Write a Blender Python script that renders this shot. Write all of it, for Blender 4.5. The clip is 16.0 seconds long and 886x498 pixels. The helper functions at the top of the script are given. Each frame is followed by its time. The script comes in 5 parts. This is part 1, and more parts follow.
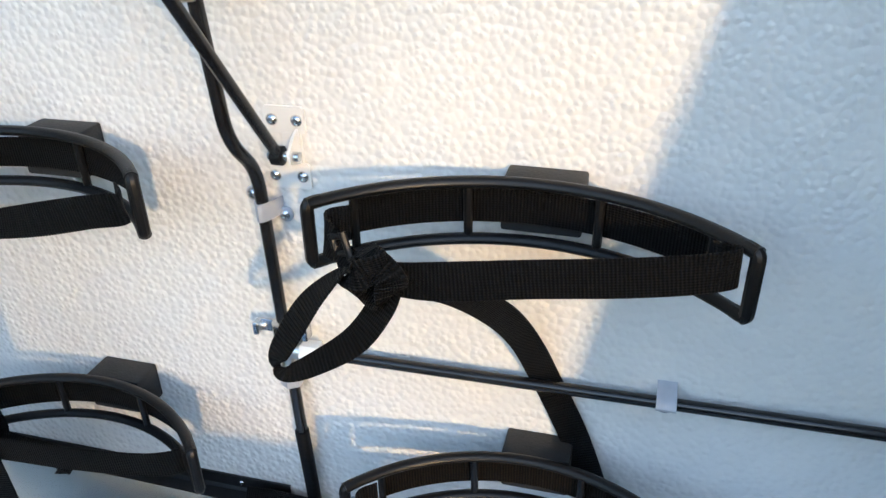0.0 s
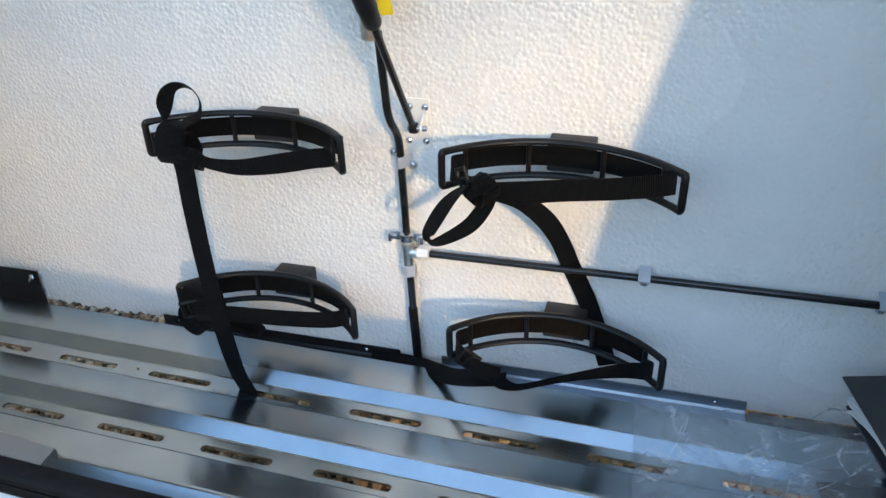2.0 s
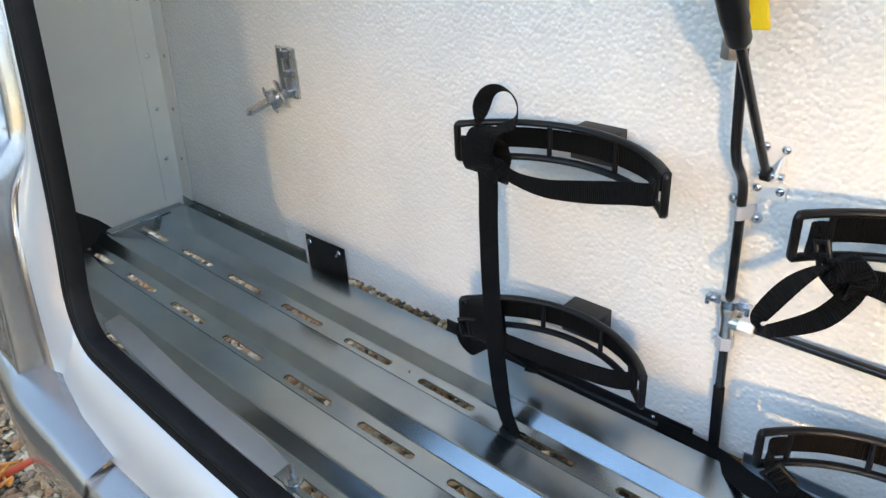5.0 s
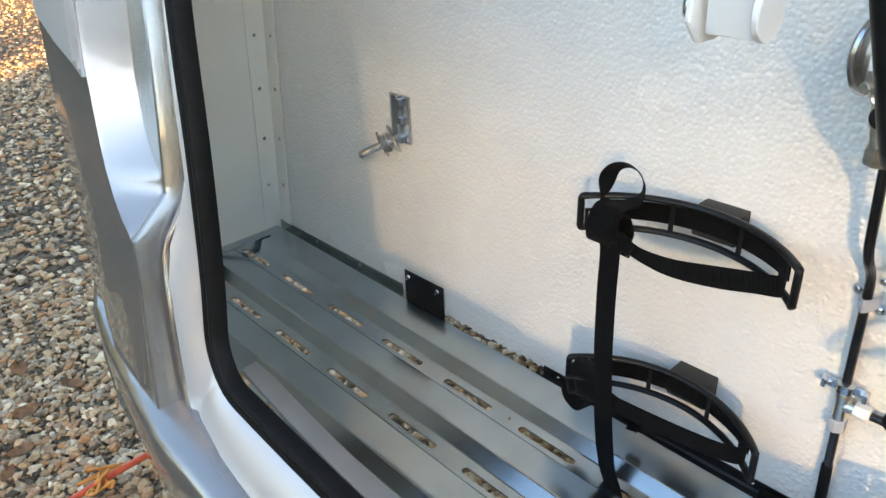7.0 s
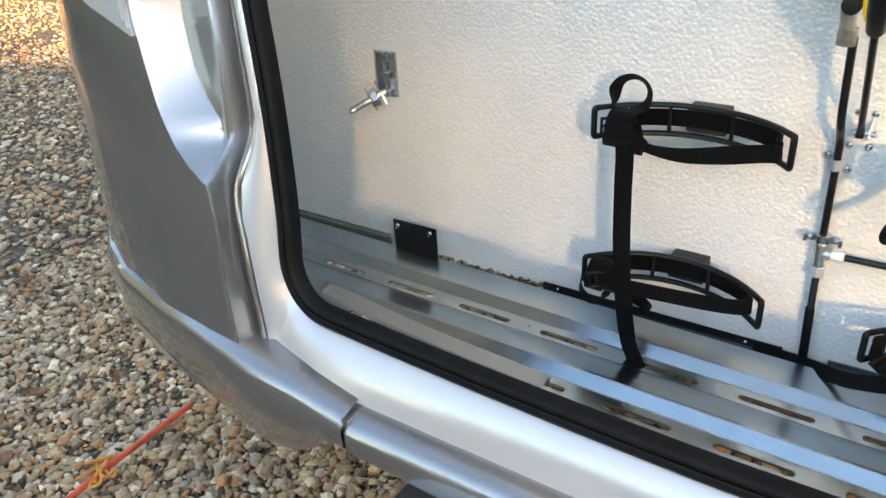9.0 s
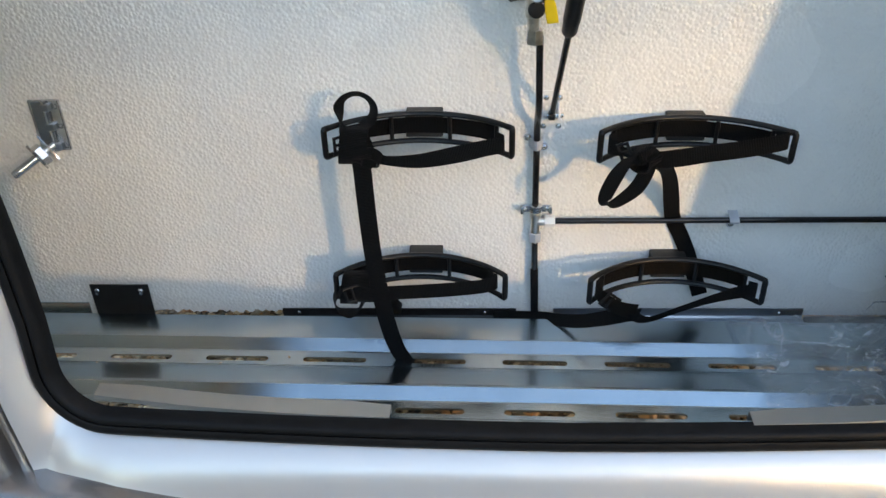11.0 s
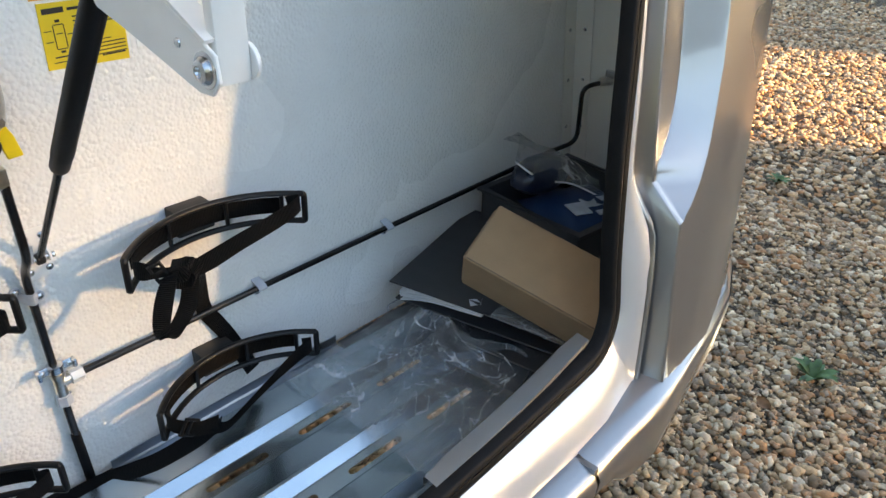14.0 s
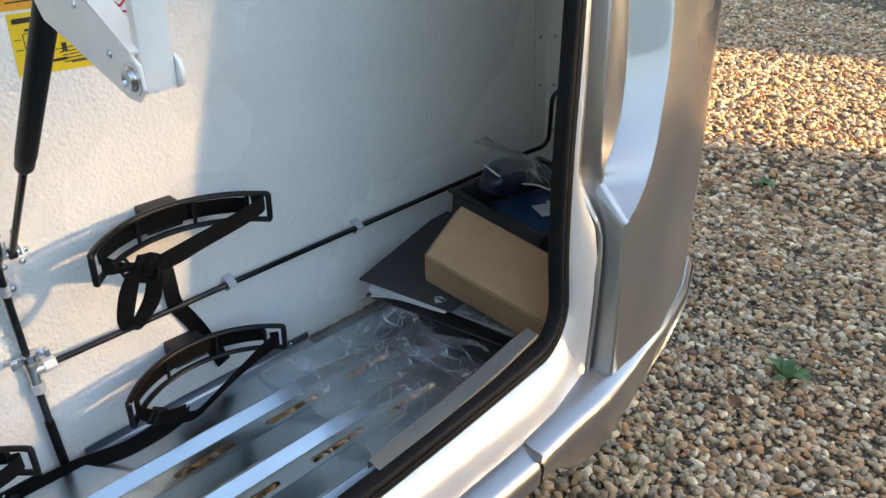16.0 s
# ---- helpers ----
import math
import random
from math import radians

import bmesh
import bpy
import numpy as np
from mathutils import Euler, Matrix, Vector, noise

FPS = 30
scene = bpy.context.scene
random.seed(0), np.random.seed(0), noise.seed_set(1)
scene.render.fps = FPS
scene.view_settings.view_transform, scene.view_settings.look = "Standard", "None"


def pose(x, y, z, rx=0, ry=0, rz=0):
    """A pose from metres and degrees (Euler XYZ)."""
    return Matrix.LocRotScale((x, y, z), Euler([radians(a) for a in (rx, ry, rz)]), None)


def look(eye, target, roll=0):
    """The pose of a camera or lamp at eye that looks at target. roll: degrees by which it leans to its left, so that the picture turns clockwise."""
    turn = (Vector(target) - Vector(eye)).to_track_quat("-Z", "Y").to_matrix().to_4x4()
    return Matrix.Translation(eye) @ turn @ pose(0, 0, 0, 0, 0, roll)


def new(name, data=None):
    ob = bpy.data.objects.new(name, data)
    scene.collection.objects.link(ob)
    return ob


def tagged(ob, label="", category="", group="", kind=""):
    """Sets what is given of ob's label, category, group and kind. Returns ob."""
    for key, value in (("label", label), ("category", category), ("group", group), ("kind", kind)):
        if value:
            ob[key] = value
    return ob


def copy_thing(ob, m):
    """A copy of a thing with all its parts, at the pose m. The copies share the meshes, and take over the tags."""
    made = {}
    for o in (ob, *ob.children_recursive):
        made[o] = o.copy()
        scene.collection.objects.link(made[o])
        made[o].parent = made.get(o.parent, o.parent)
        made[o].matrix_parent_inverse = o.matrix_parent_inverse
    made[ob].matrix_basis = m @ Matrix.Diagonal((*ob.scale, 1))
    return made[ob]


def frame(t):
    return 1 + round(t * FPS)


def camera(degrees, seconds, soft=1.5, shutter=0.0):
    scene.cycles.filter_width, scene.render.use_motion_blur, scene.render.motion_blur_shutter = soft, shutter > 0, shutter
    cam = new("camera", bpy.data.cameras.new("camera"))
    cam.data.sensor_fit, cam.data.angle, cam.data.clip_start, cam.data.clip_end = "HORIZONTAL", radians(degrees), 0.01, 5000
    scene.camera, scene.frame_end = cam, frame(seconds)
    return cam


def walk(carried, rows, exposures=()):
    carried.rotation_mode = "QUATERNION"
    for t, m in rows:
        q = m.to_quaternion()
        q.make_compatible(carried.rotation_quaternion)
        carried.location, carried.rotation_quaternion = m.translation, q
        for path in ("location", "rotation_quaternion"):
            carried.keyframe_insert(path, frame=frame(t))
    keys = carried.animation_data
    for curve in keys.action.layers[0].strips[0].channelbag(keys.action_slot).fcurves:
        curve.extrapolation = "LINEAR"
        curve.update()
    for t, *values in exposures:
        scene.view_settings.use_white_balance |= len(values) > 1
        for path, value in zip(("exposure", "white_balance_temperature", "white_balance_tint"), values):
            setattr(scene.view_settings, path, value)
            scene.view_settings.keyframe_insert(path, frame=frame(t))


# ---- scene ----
cam = camera(59.9, 16.0)
PATH = [
    (0, (0.28, -0.499, 0.581), (-0.208, 1.187, -0.377), -1.9),
    (0.5, (0.313, -0.614, 0.631), (-0.179, 1.069, -0.331), -2.1),
    (1, (0.335, -0.74, 0.677), (-0.168, 0.94, -0.285), -2.1),
    (1.5, (0.331, -0.821, 0.693), (-0.186, 0.852, -0.274), -2.1),
    (2, (0.32, -0.882, 0.705), (-0.205, 0.787, -0.265), -2.2),
    (2.5, (0.31, -0.845, 0.708), (-0.232, 0.817, -0.264), -2.2),
    (3, (0.307, -0.793, 0.682), (-0.359, 0.824, -0.289), -2.7),
    (3.5, (0.287, -0.746, 0.661), (-0.547, 0.792, -0.307), -3.1),
    (4, (0.26, -0.749, 0.657), (-0.754, 0.682, -0.305), -3.4),
    (4.5, (0.261, -0.747, 0.664), (-0.88, 0.594, -0.285), -3.5),
    (5, (0.262, -0.743, 0.68), (-0.957, 0.534, -0.259), -3.5),
    (5.2, (0.257, -0.735, 0.689), (-0.99, 0.514, -0.253), -3.7),
    (7.3, (0.197, -0.822, 0.778), (-1.115, 0.357, -0.163), -2.8),
    (7.5, (0.199, -0.839, 0.751), (-1.13, 0.328, -0.184), -3.7),
    (8, (0.177, -0.91, 0.721), (-1.128, 0.283, -0.214), -3.6),
    (8.2, (0.184, -0.939, 0.719), (-1.1, 0.278, -0.215), -3.9),
    (10.3, (-0.044, -1.243, 0.808), (-0.495, 0.432, -0.188), -2.5),
    (10.5, (-0.049, -1.222, 0.814), (-0.449, 0.453, -0.203), -2.9),
    (11, (-0.09, -1.119, 0.785), (-0.191, 0.605, -0.224), -1.8),
    (11.5, (-0.121, -1.023, 0.786), (0.195, 0.68, -0.214), -0.6),
    (12, (-0.162, -0.944, 0.802), (0.537, 0.628, -0.217), 0.3),
    (12.5, (-0.21, -0.88, 0.824), (0.832, 0.494, -0.188), 0.9),
    (13, (-0.225, -0.862, 0.851), (0.997, 0.356, -0.16), 1.1),
    (13.5, (-0.242, -0.879, 0.856), (1.029, 0.292, -0.152), 1.1),
    (14, (-0.242, -0.902, 0.855), (1.037, 0.259, -0.153), 1.2),
    (14.5, (-0.242, -0.934, 0.855), (1.039, 0.228, -0.149), 1.1),
    (15, (-0.242, -0.96, 0.871), (1.039, 0.207, -0.128), 1.0),
    (15.5, (-0.226, -0.97, 0.869), (1.048, 0.199, -0.136), 1.1),
    (16, (-0.226, -0.988, 0.875), (1.042, 0.191, -0.126), 1.1),
]
walk(cam, [(t, look(eye, target, roll)) for t, eye, target, roll in PATH],
     [(0.0, 2.74, 7550, 10), (1.5, 2.62, 7350, 10), (3.0, 2.62, 7350, 10), (4.0, 2.74, 7450, 10), (5.0, 2.78, 7750, 11), (8.0, 2.76, 8350, 10), (10.3, 2.64, 8150, 11), (11.0, 2.38, 8000, 10), (12.0, 2.50, 8150, 10), (13.0, 2.56, 8200, 12), (16.0, 2.56, 8150, 12)])

# ---- light ----
SUN_FROM = Vector((0.55, -0.82, 0.255)).normalized()
world = bpy.data.worlds.new("sky")
scene.world = world
world.use_nodes = True
wn = world.node_tree
sky = wn.nodes.new("ShaderNodeTexSky")
sky.sky_type, sky.sun_disc = "NISHITA", False
sky.sun_elevation = math.asin(SUN_FROM.z)
sky.sun_rotation = math.atan2(SUN_FROM.x, SUN_FROM.y)
sky.altitude, sky.air_density, sky.dust_density, sky.ozone_density = 60, 1.0, 0.4, 2.2
wn.links.new(sky.outputs["Color"], wn.nodes["Background"].inputs["Color"])
wn.nodes["Background"].inputs["Strength"].default_value = 0.15
sun_data = bpy.data.lights.new("sun", "SUN")
sun_data.energy, sun_data.angle, sun_data.color = 4.4, radians(2.0), (1.0, 0.73, 0.44)
sun = new("sun", sun_data)
sun.matrix_world = look(SUN_FROM * 20, (0, 0, 0))


# ---- materials ----
def nodes_of(m):
    return m.node_tree.nodes, m.node_tree.links


def mat(name, colour, rough=0.5, metal=0.0, vary=0.12, scale=30.0, bump=0.0, bump_scale=200.0, rough_vary=0.1, coat=0.0, spec=0.5, second=None):
    """A surface with colour and gloss that vary at two scales, and a fine grain."""
    m = bpy.data.materials.new(name)
    m.use_nodes = True
    n, l = nodes_of(m)
    b = n["Principled BSDF"]
    co = n.new("ShaderNodeTexCoord")
    big, fine = n.new("ShaderNodeTexNoise"), n.new("ShaderNodeTexNoise")
    big.inputs["Scale"].default_value, fine.inputs["Scale"].default_value = scale / 6, scale
    big.inputs["Detail"].default_value = fine.inputs["Detail"].default_value = 4
    mix = n.new("ShaderNodeMath")
    mix.operation = "ADD"
    ramp = n.new("ShaderNodeMapRange")
    ramp.inputs["From Min"].default_value, ramp.inputs["From Max"].default_value = 0.7, 1.3
    two = n.new("ShaderNodeMix")
    two.data_type = "RGBA"
    c2 = second or [c * (1 - 2 * vary) for c in colour]
    two.inputs["A"].default_value, two.inputs["B"].default_value = (*c2, 1), (*[min(1, c * (1 + (0 if second else vary))) for c in colour], 1)
    for t in (big, fine):
        l.new(co.outputs["Object"], t.inputs["Vector"])
    l.new(big.outputs["Fac"], mix.inputs[0]), l.new(fine.outputs["Fac"], mix.inputs[1])
    l.new(mix.outputs[0], ramp.inputs["Value"])
    l.new(ramp.outputs[0], two.inputs["Factor"])
    l.new(two.outputs["Result"], b.inputs["Base Color"])
    rr = n.new("ShaderNodeMapRange")
    rr.inputs["To Min"].default_value, rr.inputs["To Max"].default_value = max(0.02, rough - rough_vary), min(1, rough + rough_vary)
    l.new(big.outputs["Fac"], rr.inputs["Value"]), l.new(rr.outputs[0], b.inputs["Roughness"])
    b.inputs["Metallic"].default_value = metal
    b.inputs["Coat Weight"].default_value = coat
    b.inputs["Coat Roughness"].default_value = 0.035
    b.inputs["Specular IOR Level"].default_value = spec
    if bump:
        g = n.new("ShaderNodeTexNoise")
        g.inputs["Scale"].default_value = bump_scale
        l.new(co.outputs["Object"], g.inputs["Vector"])
        bp = n.new("ShaderNodeBump")
        bp.inputs["Distance"].default_value = bump
        l.new(g.outputs["Fac"], bp.inputs["Height"]), l.new(bp.outputs["Normal"], b.inputs["Normal"])
    return m


def hammered(name, colour, cell=0.0058, depth=0.0017):
    """White glass-fibre sheet with a pebbled surface."""
    m = mat(name, colour, 0.27, 0, 0.03, 9, rough_vary=0.05)
    n, l = nodes_of(m)
    co = n["Texture Coordinate"]
    warp = n.new("ShaderNodeTexNoise")
    warp.inputs["Scale"].default_value = 60
    add = n.new("ShaderNodeVectorMath")
    add.operation = "MULTIPLY_ADD"
    add.inputs[1].default_value = (0.0022, 0.0022, 0.0022)
    l.new(co.outputs["Object"], warp.inputs["Vector"])
    l.new(warp.outputs["Color"], add.inputs[0]), l.new(co.outputs["Object"], add.inputs[2])
    v = n.new("ShaderNodeTexVoronoi")
    v.feature = "SMOOTH_F1"
    v.inputs["Scale"].default_value, v.inputs["Smoothness"].default_value = 1 / cell, 0.4
    v.inputs["Randomness"].default_value = 0.9
    l.new(add.outputs[0], v.inputs["Vector"])
    bp = n.new("ShaderNodeBump")
    bp.invert = True
    bp.inputs["Distance"].default_value = depth
    bp.inputs["Strength"].default_value = 1.0
    l.new(v.outputs["Distance"], bp.inputs["Height"]), l.new(bp.outputs["Normal"], n["Principled BSDF"].inputs["Normal"])
    return m


def webbing(name, colour, pitch=0.0023):
    """Woven polypropylene tape: ribs across, a finer weave along."""
    m = mat(name, colour, 0.62, 0, 0.25, 90, rough_vary=0.08, spec=0.18)
    n, l = nodes_of(m)
    uv = n.new("ShaderNodeUVMap")
    w = n.new("ShaderNodeTexWave")
    w.inputs["Scale"].default_value = 0.314 / pitch / 10 * 10
    w.inputs["Distortion"].default_value = 0.4
    l.new(uv.outputs["UV"], w.inputs["Vector"])
    w2 = n.new("ShaderNodeTexWave")
    w2.bands_direction = "Y"
    w2.inputs["Scale"].default_value = 0.314 / pitch * 1.3
    l.new(uv.outputs["UV"], w2.inputs["Vector"])
    s = n.new("ShaderNodeMath")
    s.operation = "MULTIPLY_ADD"
    s.inputs[1].default_value = 0.5
    l.new(w2.outputs["Fac"], s.inputs[0]), l.new(w.outputs["Fac"], s.inputs[2])
    bp = n.new("ShaderNodeBump")
    bp.inputs["Distance"].default_value = 0.0020
    l.new(s.outputs[0], bp.inputs["Height"]), l.new(bp.outputs["Normal"], n["Principled BSDF"].inputs["Normal"])
    rib = n.new("ShaderNodeMix")
    rib.data_type = "RGBA"
    rib.inputs["A"].default_value, rib.inputs["B"].default_value = (*[c * 0.45 for c in colour], 1), (*[c * 2.4 for c in colour], 1)
    cube = n.new("ShaderNodeMath")
    cube.operation = "POWER"
    cube.inputs[1].default_value = 2.5
    l.new(w.outputs["Fac"], cube.inputs[0]), l.new(cube.outputs[0], rib.inputs["Factor"])
    l.new(rib.outputs["Result"], n["Principled BSDF"].inputs["Base Color"])
    return m


def galvanised(name, colour, rough=0.27):
    """Rolled zinc-coated sheet: faint spangle, drawn marks along its length and dull patches."""
    m = mat(name, colour, rough, 1.0, 0.07, 14, rough_vary=0.09)
    n, l = nodes_of(m)
    co = n["Texture Coordinate"]
    mp = n.new("ShaderNodeMapping")
    mp.inputs["Scale"].default_value = (3, 160, 160)
    g = n.new("ShaderNodeTexNoise")
    g.inputs["Scale"].default_value, g.inputs["Detail"].default_value = 1.0, 3
    l.new(co.outputs["Object"], mp.inputs["Vector"]), l.new(mp.outputs[0], g.inputs["Vector"])
    bp = n.new("ShaderNodeBump")
    bp.inputs["Distance"].default_value, bp.inputs["Strength"].default_value = 0.0004, 0.12
    l.new(g.outputs["Fac"], bp.inputs["Height"]), l.new(bp.outputs["Normal"], n["Principled BSDF"].inputs["Normal"])
    return m


def stone_material(name):
    """Pebbles of many tints, each of one colour with fine specks."""
    m = bpy.data.materials.new(name)
    m.use_nodes = True
    n, l = nodes_of(m)
    b = n["Principled BSDF"]
    g = n.new("ShaderNodeNewGeometry")
    r = n.new("ShaderNodeValToRGB")
    tints = ((0, (0.06, 0.038, 0.022)), (0.16, (0.40, 0.24, 0.12)), (0.34, (0.60, 0.385, 0.205)), (0.48, (0.25, 0.178, 0.115)), (0.62, (0.48, 0.215, 0.08)), (0.76, (0.36, 0.275, 0.195)), (0.92, (0.86, 0.64, 0.41)), (1, (0.11, 0.075, 0.047)))
    while len(r.color_ramp.elements) < len(tints):
        r.color_ramp.elements.new(0.5)
    for e, (p, c) in zip(r.color_ramp.elements, tints):
        e.position, e.color = p, (*c, 1)
    co = n.new("ShaderNodeTexCoord")
    no = n.new("ShaderNodeTexNoise")
    no.inputs["Scale"].default_value, no.inputs["Detail"].default_value = 120, 5
    mx = n.new("ShaderNodeMix")
    mx.data_type, mx.blend_type = "RGBA", "OVERLAY"
    mx.inputs["Factor"].default_value = 0.6
    l.new(g.outputs["Random Per Island"], r.inputs["Fac"])
    l.new(co.outputs["Object"], no.inputs["Vector"])
    l.new(r.outputs["Color"], mx.inputs["A"]), l.new(no.outputs["Fac"], mx.inputs["B"])
    l.new(mx.outputs["Result"], b.inputs["Base Color"])
    b.inputs["Roughness"].default_value = 0.7
    bp = n.new("ShaderNodeBump")
    bp.inputs["Distance"].default_value = 0.002
    l.new(no.outputs["Fac"], bp.inputs["Height"]), l.new(bp.outputs["Normal"], b.inputs["Normal"])
    return m


def gravel_ground(name):
    """Grit and small pebbles between the loose stones."""
    m = bpy.data.materials.new(name)
    m.use_nodes = True
    n, l = nodes_of(m)
    b = n["Principled BSDF"]
    co = n.new("ShaderNodeTexCoord")
    v = n.new("ShaderNodeTexVoronoi")
    v.inputs["Scale"].default_value = 95
    r = n.new("ShaderNodeValToRGB")
    tints = ((0, (0.025, 0.017, 0.011)), (0.3, (0.12, 0.080, 0.046)), (0.55, (0.22, 0.15, 0.09)), (0.8, (0.08, 0.055, 0.035)), (1, (0.36, 0.26, 0.16)))
    while len(r.color_ramp.elements) < len(tints):
        r.color_ramp.elements.new(0.5)
    for e, (p, c) in zip(r.color_ramp.elements, tints):
        e.position, e.color = p, (*c, 1)
    sp = n.new("ShaderNodeSeparateColor")
    l.new(co.outputs["Object"], v.inputs["Vector"])
    l.new(v.outputs["Color"], sp.inputs["Color"]), l.new(sp.outputs["Red"], r.inputs["Fac"])
    l.new(r.outputs["Color"], b.inputs["Base Color"])
    bp = n.new("ShaderNodeBump")
    bp.invert = True
    bp.inputs["Distance"].default_value = 0.02
    l.new(v.outputs["Distance"], bp.inputs["Height"]), l.new(bp.outputs["Normal"], b.inputs["Normal"])
    b.inputs["Roughness"].default_value = 0.85
    return m


def film_material(name, milk=0.11):
    """Thin clear plastic: mostly see-through, glossy, slightly milky."""
    m = bpy.data.materials.new(name)
    m.use_nodes = True
    n, l = nodes_of(m)
    out = n["Material Output"]
    n.remove(n["Principled BSDF"])
    tr, gl, df = n.new("ShaderNodeBsdfTransparent"), n.new("ShaderNodeBsdfGlossy"), n.new("ShaderNodeBsdfDiffuse")
    tr.inputs["Color"].default_value = (0.95, 0.96, 0.97, 1)
    df.inputs["Color"].default_value = (0.8, 0.82, 0.84, 1)
    gl.inputs["Roughness"].default_value = 0.12
    fr = n.new("ShaderNodeLayerWeight")
    fr.inputs["Blend"].default_value = 0.5
    steep, gloss = n.new("ShaderNodeMath"), n.new("ShaderNodeMath")
    steep.operation, gloss.operation = "POWER", "MULTIPLY_ADD"
    steep.inputs[1].default_value = 3.5
    gloss.inputs[1].default_value, gloss.inputs[2].default_value = 0.45, 0.045
    l.new(fr.outputs["Facing"], steep.inputs[0]), l.new(steep.outputs[0], gloss.inputs[0])
    co = n.new("ShaderNodeTexCoord")
    a, c = n.new("ShaderNodeMixShader"), n.new("ShaderNodeMixShader")
    last = None
    # pale lines paint whitened creases and the sky's glints along the folds
    for scale, width, amount in ((7, 0.022, 2.2 * milk), (17, 0.026, 1.7 * milk), (31, 0.022, 0.8 * milk)):
        no, off, size, line = n.new("ShaderNodeTexNoise"), n.new("ShaderNodeMath"), n.new("ShaderNodeMath"), n.new("ShaderNodeMapRange")
        no.inputs["Scale"].default_value, no.inputs["Detail"].default_value, no.inputs["Distortion"].default_value = scale, 2, 1.4
        off.operation, size.operation = "SUBTRACT", "ABSOLUTE"
        off.inputs[1].default_value = 0.5
        line.inputs["From Max"].default_value = width
        line.inputs["To Min"].default_value, line.inputs["To Max"].default_value = amount, 0.0
        l.new(co.outputs["Object"], no.inputs["Vector"]), l.new(no.outputs["Fac"], off.inputs[0])
        l.new(off.outputs[0], size.inputs[0]), l.new(size.outputs[0], line.inputs["Value"])
        total = n.new("ShaderNodeMath")
        total.inputs[1].default_value = milk
        l.new(line.outputs[0], total.inputs[0])
        if last:
            l.new(last.outputs[0], total.inputs[1])
        last = total
    l.new(last.outputs[0], a.inputs[0])
    l.new(tr.outputs[0], a.inputs[1]), l.new(df.outputs[0], a.inputs[2])
    l.new(gloss.outputs[0], c.inputs[0]), l.new(a.outputs[0], c.inputs[1]), l.new(gl.outputs[0], c.inputs[2])
    l.new(c.outputs[0], out.inputs["Surface"])
    return m


GRP = hammered("pebbled_white_sheet", (0.80, 0.79, 0.76))
PANEL = mat("cream_panel", (0.80, 0.78, 0.72), 0.4, 0, 0.03, 8)
ZINC_SHEET = galvanised("galvanised_sheet", (0.445, 0.52, 0.56), 0.22)
ZINC_DULL = galvanised("dull_zinc", (0.44, 0.46, 0.47), 0.42)
ZINC_DARK = galvanised("galvanised_angle", (0.33, 0.37, 0.41), 0.33)
BLACK = mat("black_moulded_plastic", (0.006, 0.006, 0.0065), 0.38, 0, 0.2, 60, 0.0002, 900, spec=0.32)
BLOCK = mat("dark_grey_block", (0.020, 0.020, 0.020), 0.6, 0, 0.2, 60, 0.0004, 500)
WEB = webbing("black_webbing", (0.005, 0.005, 0.0055))
WEB_BROWN = webbing("faded_webbing", (0.011, 0.0080, 0.0055))
PIPE = mat("black_coated_pipe", (0.012, 0.012, 0.013), 0.22, 0, 0.2, 40)
PAINTED = mat("black_painted_steel", (0.012, 0.012, 0.013), 0.42, 0, 0.3, 60)
STEEL = mat("bright_zinc", (0.62, 0.64, 0.66), 0.24, 1.0, 0.12, 90)
NUT = mat("dull_nickel", (0.70, 0.69, 0.64), 0.33, 1.0, 0.15, 120)
CAST = mat("cast_aluminium", (0.52, 0.50, 0.47), 0.38, 1.0, 0.15, 70, 0.0003, 400)
CLIP = mat("grey_nylon", (0.42, 0.45, 0.50), 0.45, 0, 0.06, 80)
WHITE_STEEL = mat("white_painted_steel", (0.80, 0.80, 0.78), 0.3, 0, 0.03, 30)
YELLOW = mat("yellow_plastic", (0.78, 0.55, 0.02), 0.4, 0, 0.06, 60)
STICKER = mat("yellow_label", (0.80, 0.56, 0.03), 0.5, 0, 0.04, 40)
ORANGE = mat("orange_label", (0.80, 0.36, 0.04), 0.5, 0, 0.04, 40)
PAPER = mat("white_paper", (0.78, 0.78, 0.77), 0.7, 0, 0.04, 30)
INK = mat("black_ink", (0.03, 0.025, 0.02), 0.6, 0, 0.05, 30)
RED = mat("red_ink", (0.55, 0.03, 0.05), 0.55, 0, 0.05, 30)
SILVER = mat("silver_metallic_paint", (0.57, 0.575, 0.58), 0.30, 0.4, 0.02, 7, 0.00006, 2500, 0.04, coat=0.7)
GREY_PAINT = mat("grey_metallic_paint", (0.33, 0.322, 0.32), 0.27, 0.8, 0.03, 7, 0.00006, 2500, 0.04, coat=1.0)
RUBBER = mat("black_rubber", (0.006, 0.006, 0.0065), 0.55, 0, 0.25, 50, 0.0004, 300, spec=0.16)
CARD = mat("brown_cardboard", (0.36, 0.225, 0.125), 0.75, 0, 0.06, 25, 0.0003, 350)
CARD_EDGE = mat("dark_board_edge", (0.2, 0.13, 0.075), 0.8, 0, 0.2, 60)
FOLDER = mat("charcoal_board", (0.040, 0.040, 0.043), 0.5, 0, 0.1, 30, 0.0002, 700)
BLUE = mat("blue_print", (0.010, 0.042, 0.12), 0.35, 0, 0.15, 20)
LIGHT_PRINT = mat("pale_print", (0.55, 0.62, 0.70), 0.4, 0, 0.15, 30)
FILM = film_material("clear_film", 0.105)
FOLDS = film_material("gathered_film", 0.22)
STONE = stone_material("pebbles")
GRIT = gravel_ground("grit")
